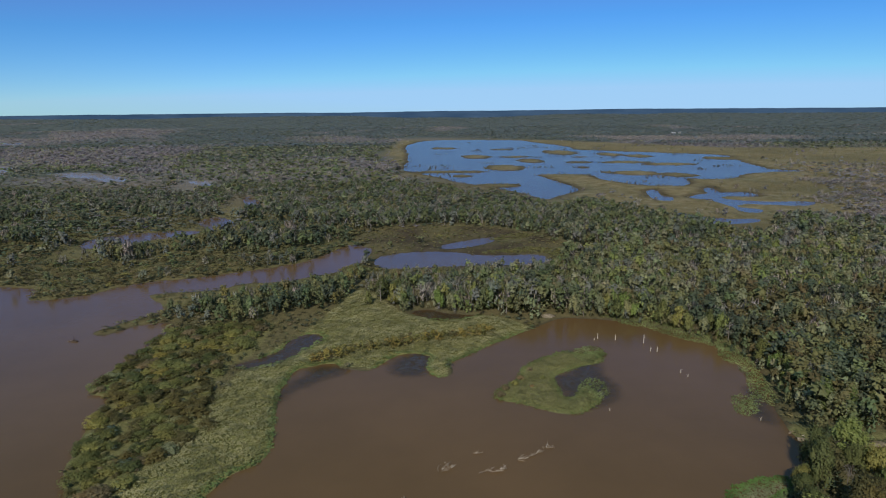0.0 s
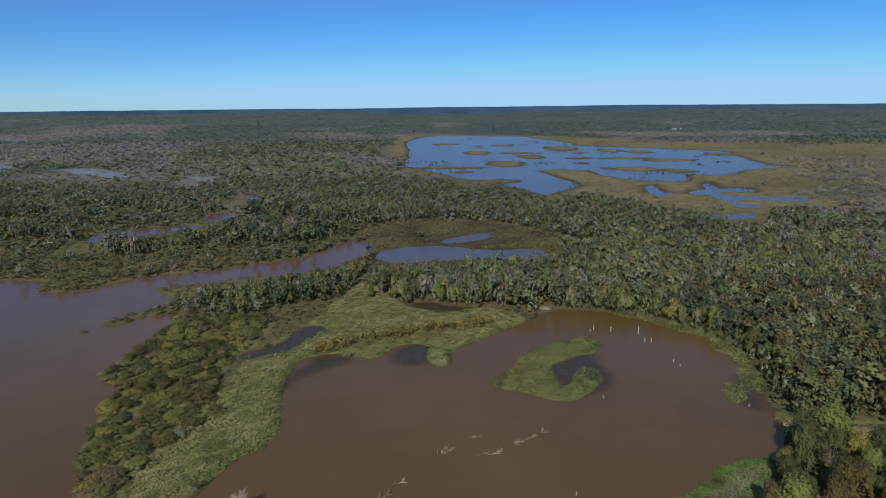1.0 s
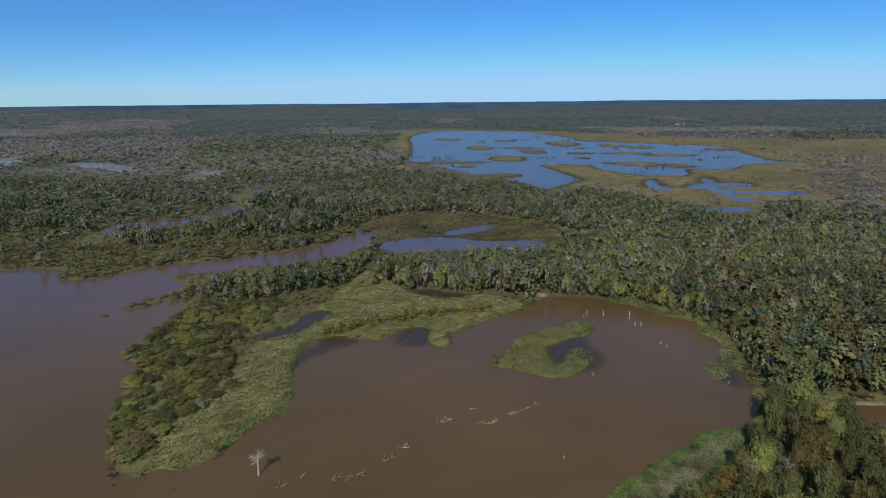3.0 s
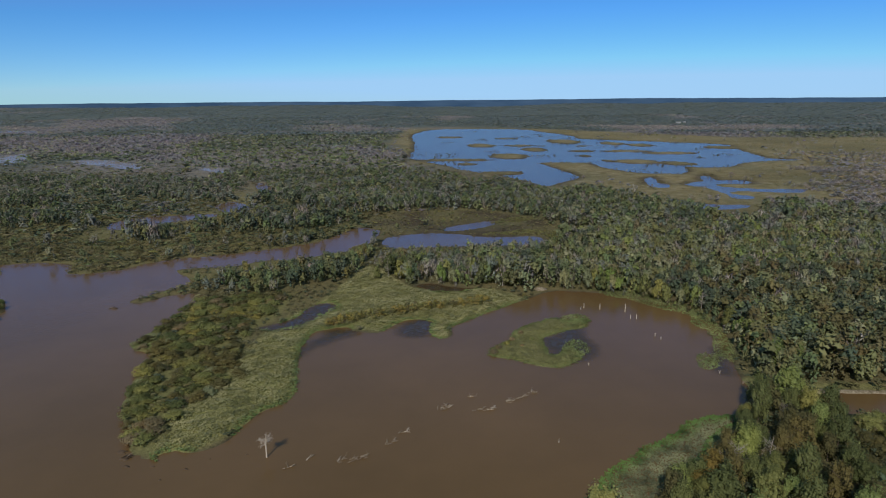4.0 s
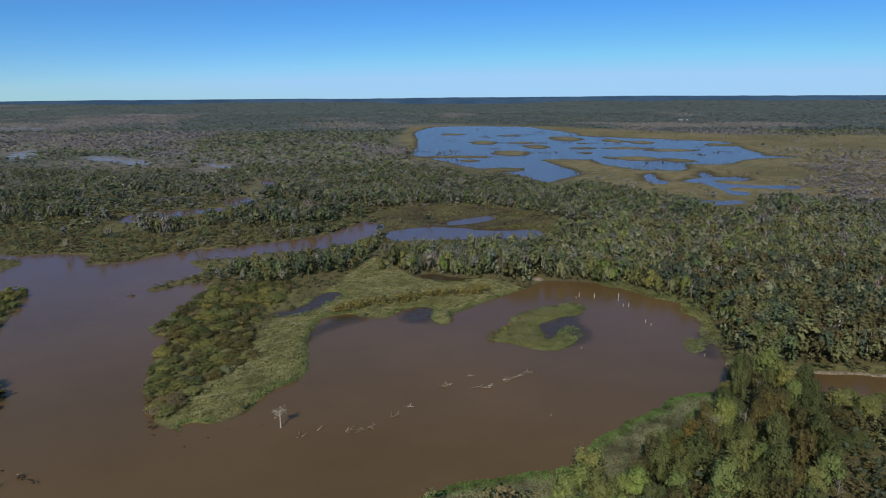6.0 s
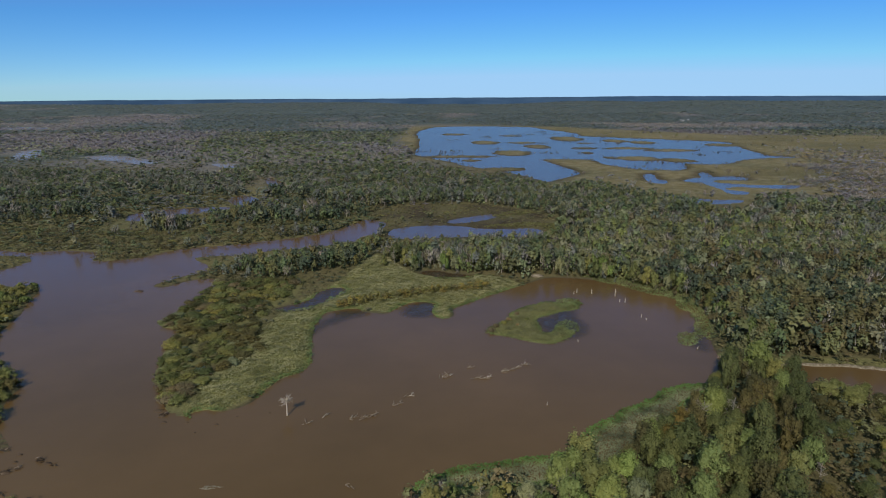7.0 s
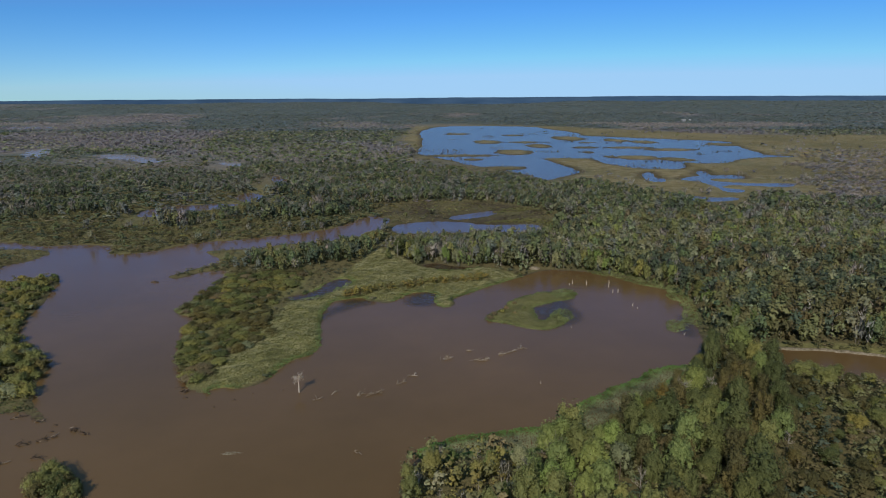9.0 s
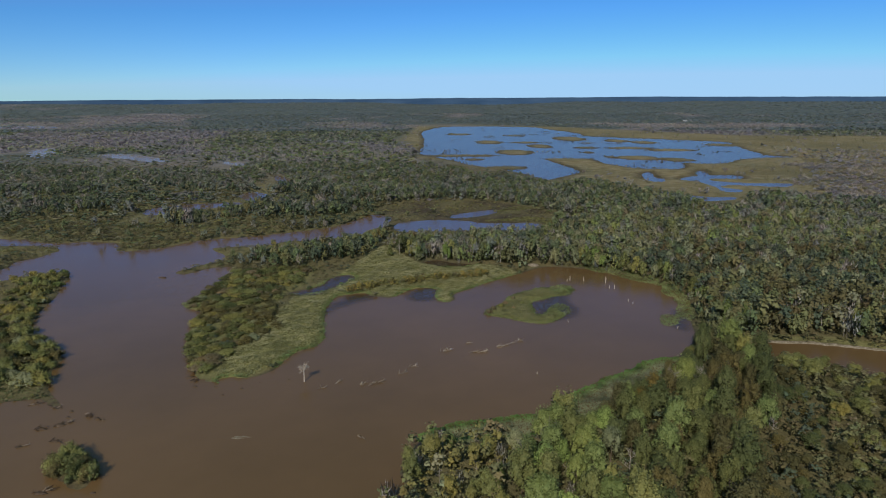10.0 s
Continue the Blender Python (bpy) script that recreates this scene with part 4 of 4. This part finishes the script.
def understory():
    """Low growth under the near trees."""
    rng = np.random.default_rng(17)
    shape = [(-10, 34), (-9, 64), (0, 69), (35, 77), (64, 102), (84, 124), (104, 119), (124, 105), (165, 92), (160, 70), (95, 34)]
    x, y, z = scatter(shape, 3.2, 81, 0.5, 0.3)
    n = len(x)
    s = rng.uniform(0.3, 0.62, n) * np.where(x < 15, 1.2, 1.0)
    wood_stuff("understory", (x, y, z), [pick(rng, 1, {"olive": 5, "yellow": 4, "tan": 1.5, "sage": 1.2, "grey": 1} if a < 15 else {"umber": 4, "olive": 5, "brown": 0.6} if a > 86 + 0.35 * (b - 50) and b > 54 else {"umber": 6, "dark": 4, "olive": 1} if a > 58 else {"olive": 4, "umber": 3, "dark": 3, "green": 2, "grey": 0.8})[0] for a, b in zip(x, y)], s, s * np.where(x < 15, 1.0, 0.75), LOW_MID, GREY_MID, 5, "olive and brown undergrowth beneath the trees")
    shape = [(-240, 195), (-182, 213), (-150, 138), (-120, 105), (-106, 86), (-135, 86), (-230, 70)]
    x, y, z = scatter(shape, 5.0, 82, 0.5, 0.3)
    n = len(x)
    s = rng.uniform(0.2, 0.5, n)
    wood_stuff("bank_scrub", (x, y, z), pick(rng, n, {"olive": 4, "yellow": 2, "brown": 2, "sage": 1}), s, s * 0.6, LOW_MID, GREY_MID, 6, "low olive scrub on the river bank")


understory()


def weed_hedge():
    """The rusty strip of tall weeds across the meadow."""
    rng = np.random.default_rng(19)
    t = rng.uniform(0, 1, 190)
    x, y = -44 + 62 * t, 187 + 28 * t - 14 * (t - 0.4) ** 2 + rng.normal(0, 1.5, 190)
    keep = land(x, y) > 0.3
    x, y = x[keep], y[keep]
    n = len(x)
    s = rng.uniform(0.24, 0.44, n)
    wood_stuff("weed_hedge", (x, y, height(x, y)), pick_field(rng, x, y, {"straw": 5, "yellow": 3, "umber": 2}, 9.0), s, s * 0.85, LOW_MID, GREY_MID, 14, "rusty yellow strip of tall weeds across the meadow")


weed_hedge()


# ---- water plants ----
def mat_of_leaves(name, shapes, gap, leaves, size, low, high, tint_a, tint_b, seed, label, lift=0.35, edge=1.5, bright=None):
    """A floating carpet of broad-leaved water plants; the newest growth at the rim may be brighter."""
    rng = np.random.default_rng(seed)
    verts, tints, bends = [], [], []
    for shape in shapes:
        p = smooth(shape, 3)
        lo, hi = p.min(0) - 2, p.max(0) + 2
        gx, gy = np.meshgrid(np.arange(lo[0], hi[0], gap), np.arange(lo[1], hi[1], gap))
        x = (gx + rng.uniform(-0.5, 0.5, gx.shape) * gap).ravel()
        y = (gy + rng.uniform(-0.5, 0.5, gy.shape) * gap).ravel()
        q = inside(shape, x, y) + edge * fbm(x, y, 5.0, 61) + 0.5
        d = land(x, y)
        ok = (q > 0) & (d > low) & (d < high)
        x, y, q, d = x[ok], y[ok], q[ok], d[ok]
        n = len(x)
        z = np.maximum(height(x, y, d), 0.0) + 0.03 + lift * np.clip(0.45 + 1.4 * fbm(x, y, 2.8, 62), 0, 1.2) * np.clip(q / 3, 0.15, 1)
        k = leaves
        c = np.repeat(np.stack([x, y, z], -1), k, 0) + rng.normal(0, 1, (n * k, 3)) * (gap * 0.42, gap * 0.42, 0.05)
        up = np.tile((0, 0, 1.0), (n * k, 1)) + rng.normal(0, 0.25, (n * k, 3))
        v, _ = leaf_sprays(rng, c, up, size)
        blend = np.clip(0.5 + 0.9 * fbm(x, y, 9.0, 63) + rng.normal(0, 0.12, n), 0, 1)[:, None]
        t = np.array(tint_a) * (1 - blend) + np.array(tint_b) * blend
        if bright is not None:
            rim = np.where(d > 0, np.clip(1.1 - d / 2.4, 0, 1), np.clip(1.3 - q / 3.2, 0, 1))[:, None]
            t = t * (1 - rim) + np.array(bright) * rim
        verts.append(v)
        mound = np.stack([fbm(x, y, 2.5, 64), fbm(x, y, 2.5, 65), np.full(n, 1.5)], -1)
        bends.append(np.repeat(unit(np.repeat(mound, k, 0) + rng.normal(0, 0.2, (n * k, 3))), 3, 0))
        tints.append(np.repeat(t, 3 * k, 0))
    verts = np.concatenate(verts)
    me = mesh_from(name, verts, np.arange(len(verts)).reshape(-1, 3), LEAF_STUFF, np.concatenate(tints), bend=np.concatenate(bends))
    return tagged(new(name, me), label, "water plants", kind="stuff")


SAGE_A, SAGE_B, FRESH = (0.240, 0.238, 0.106), (0.385, 0.372, 0.203), (0.15, 0.232, 0.075)
mat_of_leaves("meadow_plants", [PEN_MEADOW], 0.8, 7, 0.27, 0.05, 99, SAGE_A, SAGE_B, 41, "pale green carpet of broad-leaved marsh plants", 0.9, 2.0, FRESH)
mat_of_leaves("water_lily_mat", [LILY_SE], 0.55, 12, 0.22, -30, 2.5, (0.185, 0.205, 0.115), (0.25, 0.265, 0.155), 42, "green water plants fringing the pond shore", 0.03, 2.0, (0.125, 0.225, 0.06))
mat_of_leaves("shore_plants", [LILY_E, LILY_E_SMALL, LILY_N, LILY_W, [(43, 158), (48, 164), (46, 172), (41, 169), (40, 161)], [(45, 186), (53, 189), (54, 197), (46, 196)]], 0.75, 7, 0.25, -30, 7, (0.18, 0.235, 0.085), (0.27, 0.315, 0.13), 46, "dull green plants along the pond shore", 0.08, 1.6)
mat_of_leaves("marsh_grass", MARSH_GREEN, 1.2, 5, 0.5, -4, 99, (0.17, 0.175, 0.06), (0.26, 0.25, 0.10), 47, "yellow-green grass strips between the marsh pools", 0.3, 3.0)
mat_of_leaves("island_plants", [ISLAND], 0.7, 9, 0.2, -0.6, 99, (0.150, 0.158, 0.070), (0.225, 0.218, 0.110), 43, "flat green island of marsh plants in the pond", 0.1, 1.5, (0.155, 0.205, 0.07))
mat_of_leaves("bank_grass", [W_GRASS], 1.2, 4, 0.4, 0.1, 99, (0.10, 0.12, 0.05), (0.17, 0.18, 0.08), 44, "short green grass on the river bank", 0.2)


def weed_material():
    n = Nodes("sunken_weed", 0.2, 0.5)
    n.bsdf.inputs["IOR"].default_value = 1.333
    n.colour(n.ramp(n.noise(0.7, 5, 0.7), [(0.35, (0.034, 0.030, 0.022)), (0.65, (0.075, 0.060, 0.036))]))
    m = n.add("ShaderNodeMath")
    m.operation, m.use_clamp = "MULTIPLY", True
    edge = n.ramp(n.noise(0.45, 4, 0.65), [(0.3, (0.5, 0.5, 0.5)), (0.6, (1.6, 1.6, 1.6))])
    n.link(n.attribute("depth").outputs["Fac"], m.inputs[0])
    n.link(edge, m.inputs[1])
    n.link(m.outputs[0], n.bsdf.inputs["Alpha"])
    return n.mat


WEED = weed_material()


def weed_bed(shape):
    """Dark weeds lying just under the surface, thinning out towards the rim."""
    p = smooth(shape, 3)
    lo, hi = p.min(0) - 5, p.max(0) + 5
    xs, ys = np.arange(lo[0], hi[0], 0.9), np.arange(lo[1], hi[1], 0.9)
    gx, gy = np.meshgrid(xs, ys)
    q = inside(shape, gx, gy) + 1.6 * fbm(gx, gy, 4.0, 71)
    depth = 0.62 * np.clip((q + 2.4) / 6.0, 0, 1)
    i = np.arange(gx.size).reshape(gx.shape)
    faces = np.stack([i[:-1, :-1], i[:-1, 1:], i[1:, 1:], i[1:, :-1]], -1).reshape(-1, 4)
    faces = faces[depth.ravel()[faces].max(-1) > 0]
    me = mesh_from("weed_bed", np.stack([gx, gy, np.full(gx.shape, 0.012)], -1).reshape(-1, 3), faces, WEED)
    me.attributes.new("depth", "FLOAT", "POINT").data.foreach_set("value", depth.astype(np.float32).ravel())
    tagged(new("weed_bed", me), "dark patch of sunken water weed in the pond", "water weed", "weed beds")


for shape in WEED_BEDS:
    weed_bed(shape)


# ---- banks, dead wood and debris ----
def clay_bank():
    """The pale eroded lip along the side channel."""
    rng = np.random.default_rng(31)
    p = np.array(BANK, float)
    t = np.linspace(0, len(p) - 1.001, 90)
    i = t.astype(int)
    line = p[i] + (p[i + 1] - p[i]) * (t - i)[:, None]
    line[:, 1] += 0.7 * value_noise(line[:, 0] / 2.2, line[:, 1], 77)
    verts, faces = [], []
    for k, (x, y) in enumerate(line):
        top = 0.28 + 0.2 * rng.uniform()
        w = 0.15 + 0.45 * abs(value_noise(np.array(x / 5.0), np.array(0.0), 79)) + 0.1 * rng.uniform()
        verts += [(x, y - 0.9 * w - 0.5, -0.3), (x, y - 0.8 * w - 0.3, top * 0.4), (x, y - 0.1, top), (x, y + w, top + 0.1), (x, y + w + 0.6, 0.3)]
        if k:
            a, b = 5 * (k - 1), 5 * k
            faces += [(a + j, b + j, b + j + 1, a + j + 1) for j in range(4)]
    n = Nodes("pale_clay", 0.9, 0.15)
    mat = n.colour(n.ramp(n.noise(1.4, 5, 0.65), [(0.35, (0.10, 0.085, 0.05)), (0.55, (0.22, 0.185, 0.13)), (0.75, (0.36, 0.31, 0.24))]))
    n.bump(n.noise(4.0, 4), 0.6, 0.1)
    tagged(new("clay_bank", mesh_from("clay_bank", verts, faces, mat)), "pale eroded clay bank along the side channel", "river bank", kind="structure")
    return mat


CLAY = clay_bank()


def hummock(name, x, y, rx, ry, tall, material, label, category, seed, group=""):
    """A low uneven mound that breaks the surface."""
    rng = np.random.default_rng(seed)
    verts, faces, rings, sides = [], [], 5, 14
    for r in range(rings):
        u = r / (rings - 1)
        for k in range(sides):
            t = 2 * math.pi * k / sides
            w = 1 + rng.normal(0, 0.22)
            verts.append((math.cos(t) * rx * (1 - u * 0.92) * w, math.sin(t) * ry * (1 - u * 0.92) * w, -0.25 + (tall + 0.25) * (1 - (1 - u) ** 2) + rng.normal(0, 0.03)))
    for r in range(rings - 1):
        faces += [(r * sides + k, r * sides + (k + 1) % sides, (r + 1) * sides + (k + 1) % sides, (r + 1) * sides + k) for k in range(sides)]
    ob = new(name, mesh_from(name, verts, faces, material))
    ob.location = (x, y, 0)
    return tagged(ob, label, category, group)


hummock("sandbank", 41, 229, 3.4, 2.2, 1.5, CLAY, "pale sandy mound at the pond's edge", "sandbank", 1)
hummock("mud_shoal", -49.5, 71.3, 7.0, 1.9, 0.03, CLAY, "pale mud shoal just breaking the water", "shoal", 2)
for k, (x, y, s) in enumerate([(-101, 74, 1.6), (-97.5, 76, 1.8), (-94, 68.5, 1.2), (-93, 81, 1.3), (-98, 80, 0.9), (-90, 79.5, 1.1), (-101, 66, 1.2), (-99, 83, 1.0), (-58, 97, 0.8), (-62, 93, 0.5), (-74, 101, 1.3), (-72, 98, 1.1), (-76, 104, 1.4), (-46, 103, 0.4), (-54, 101, 0.4), (-133, 207, 1.8), (-66, 98, 0.6), (-73, 49, 0.8), (-84, 48.5, 1.6)]):
    hummock("mud_hummock", x, y, s * 1.1, s * 0.6, 0.15 + 0.12 * s, MUD, "dark hummock of mud and roots in the water", "hummock", 10 + k, "hummocks in the water")


def drift_pile(x, y, length, turn, count, seed, label, wide=1.0, wood=None):
    """Bleached branches and logs lodged in shallow water."""
    rng = np.random.default_rng(seed)
    foot = new("driftwood")
    foot.matrix_basis = pose(x, y, 0, 0, 0, turn)
    foot.empty_display_size = 0.3
    for k in range(count):
        cx, cy = rng.uniform(-0.5, 0.5) * length, rng.normal(0, 0.35) * wide
        a, l = rng.normal(0, 0.7), rng.uniform(0.6, 1.9)
        b = np.array([cx, cy, rng.uniform(0.0, 0.3)])
        e = b + (math.cos(a) * l, math.sin(a) * l, rng.uniform(-0.15, 0.45))
        pieces = [rod(b, (b + e) / 2 + rng.normal(0, 0.08, 3), 0.11, 0.09), rod((b + e) / 2, e, 0.09, 0.03)]
        for _ in range(2):
            s = b + (e - b) * rng.uniform(0.3, 0.9)
            pieces.append(rod(s, s + rng.normal(0, 0.35, 3) + (0, 0, 0.25), 0.04, 0.015, 3))
        v, f = joined(pieces)
        part("branch", mesh_from("branch", v, f, wood if wood and rng.uniform() < 0.75 else DRIFT if rng.uniform() < 0.8 else BARK_PALE), foot)
    return tagged(foot, label, "driftwood", "driftwood in the pond")


PILE = "pile of bleached driftwood lodged in the water"
for k, (x, y, l, turn, n, w) in enumerate([(-22, 100.5, 6, 12, 16, 1.6), (-19.5, 101.5, 3, 30, 8, 1.4), (-13, 108, 3, 40, 8, 1.2), (-10, 112.5, 2.5, 15, 5, 0.8), (-31, 101, 2, 50, 4, 0.7), (-35, 97.5, 2.5, 35, 4, 0.5), (-20, 72, 2, -40, 4, 0.5), (0, 125, 3, 30, 14, 1.8), (11, 124, 7, 18, 14, 0.9), (7, 131, 1.5, 10, 4, 0.5), (20, 130, 7, 30, 18, 0.9), (24.5, 133.5, 3, 20, 7, 0.6), (40, 227, 3, 60, 7, 1.2), (88, 139, 3, -20, 6, 0.8)]):
    drift_pile(x, y, l, turn, n, 40 + k, PILE, w)


for k, (x, y, l, turn, n, w) in enumerate([(-101, 74.5, 4, 10, 9, 1.0), (-97, 76.5, 4, 25, 10, 1.0), (-94, 68.7, 2.5, 5, 6, 0.6), (-93, 81, 3, -20, 8, 0.7), (-89.5, 79.5, 3, -25, 7, 0.6), (-101, 66, 2.5, 8, 6, 0.5), (-74, 101.5, 3, 40, 8, 1.0), (-84, 49, 4, 20, 10, 1.2), (-134, 207, 3.5, 5, 8, 0.7), (-111, 87, 4, 30, 8, 1.2), (-105, 85, 4, -10, 8, 1.0)]):
    drift_pile(x, y, l, turn, n, 140 + k, "tangle of dark brushwood stranded in shallow water", w, MUD)


def snag(x, y, tall, seed, label="bleached dead trunk standing in the water"):
    rng = np.random.default_rng(seed)
    lean = rng.normal(0, 0.06, 2) * tall
    pieces = [rod((0, 0, -0.5), (lean[0], lean[1], tall), 0.2, 0.09, 6)]
    for _ in range(3):
        h = rng.uniform(0.4, 0.95)
        t = rng.uniform(0, 6.28)
        pieces.append(rod((lean[0] * h, lean[1] * h, tall * h), (lean[0] * h + math.cos(t) * 0.4, lean[1] * h + math.sin(t) * 0.4, tall * h + 0.5), 0.06, 0.02, 4))
    v, f = joined(pieces)
    ob = new("snag", mesh_from("snag", v, f, BARK_PALE))
    ob.location = (x, y, 0)
    tagged(ob, label, "dead trunk", "snags in the pond")


for k, (x, y, h) in enumerate([(70, 201, 3.2), (72, 193, 1.8), (70, 193.5, 1.2), (61, 204, 2.0), (55, 205.5, 2.0), (53.5, 204, 0.8), (73.5, 176, 1.0), (74.5, 173, 0.5), (45, 152, 0.5), (83, 146, 0.5), (28, 108, 0.4)]):
    snag(x, y, h, 70 + k)
for k, (x, y, h) in enumerate([(36, 236, 9.5), (34.5, 237, 8.5), (39, 238, 9.0)]):
    snag(x, y, h, 90 + k, "tall pale dead trunk at the forest edge")


def dead_tree():
    """The lone bleached tree in open water."""
    rng = np.random.default_rng(4)
    foot = new("dead_tree")
    foot.location = (-41, 101.8, 0)
    v, f = joined([rod((0, 0, -0.5), (0.05, 0, 1.6), 0.24, 0.17, 7), rod((0.05, 0, 1.6), (0, 0.05, 4.4), 0.17, 0.10, 7)])
    part("trunk", mesh_from("trunk", v, f, BARK_PALE), foot)
    pieces = []
    for _ in range(24):
        t, out = rng.uniform(0, 6.28), rng.uniform(0.6, 1.8)
        a = np.array([0, 0, rng.uniform(3.2, 4.4)])
        b = a + (math.cos(t) * out, math.sin(t) * out, rng.uniform(0.2, 0.9) + 0.8 * (1.8 - out))
        pieces.append(rod(a, b, 0.055, 0.022, 4))
        for _ in range(16):
            s = a + (b - a) * rng.uniform(0.4, 1)
            pieces.append(rod(s, s + unit(rng.normal(0, 1, 3) + (0, 0, 0.5)) * rng.uniform(0.4, 0.9), 0.02, 0.009, 3))
    v, f = joined(pieces)
    part("limbs", mesh_from("limbs", v, f, BARK_PALE), foot)
    tagged(foot, "lone bleached dead tree standing in brown water", "dead tree")


dead_tree()


# ---- far farm buildings ----
def far_house(x, y, wide, deep, tall, turn, label):
    foot = new("farmhouse")
    z = float(height(np.array([x]), np.array([y]))[0])
    foot.matrix_basis = pose(x, y, z + 2.6, 0, 0, turn)
    white = Nodes("white_siding", 0.7, 0.3)
    white.colour(white.ramp(white.noise(0.6), [(0.3, (0.20, 0.21, 0.22)), (0.7, (0.29, 0.30, 0.30))]))
    tin = Nodes("tin_roof", 0.45, 0.5)
    tin.colour(tin.ramp(tin.noise(0.5), [(0.3, (0.25, 0.26, 0.27)), (0.7, (0.4, 0.4, 0.4))]))
    a, b = wide / 2, deep / 2
    v = [(-a, -b, -6), (a, -b, -6), (a, b, -6), (-a, b, -6), (-a, -b, tall), (a, -b, tall), (a, b, tall), (-a, b, tall)]
    part("wall", mesh_from("wall", v, [(0, 1, 5, 4), (1, 2, 6, 5), (2, 3, 7, 6), (3, 0, 4, 7)], white.mat), foot)
    c, e, t = a + 0.5, b + 0.5, tall + 0.01
    v = [(-c, -e, t), (c, -e, t), (c, 0, t + deep * 0.35), (-c, 0, t + deep * 0.35), (-c, e, t), (c, e, t)]
    part("roof", mesh_from("roof", v, [(0, 1, 2, 3), (3, 2, 5, 4)], tin.mat), foot)
    tagged(foot, label, "house")


far_house(735, 1970, 14, 7, 1.7, 4, "white farm building among the far trees")
far_house(768, 2005, 6, 5, 1.3, -8, "small white farm shed among the far trees")
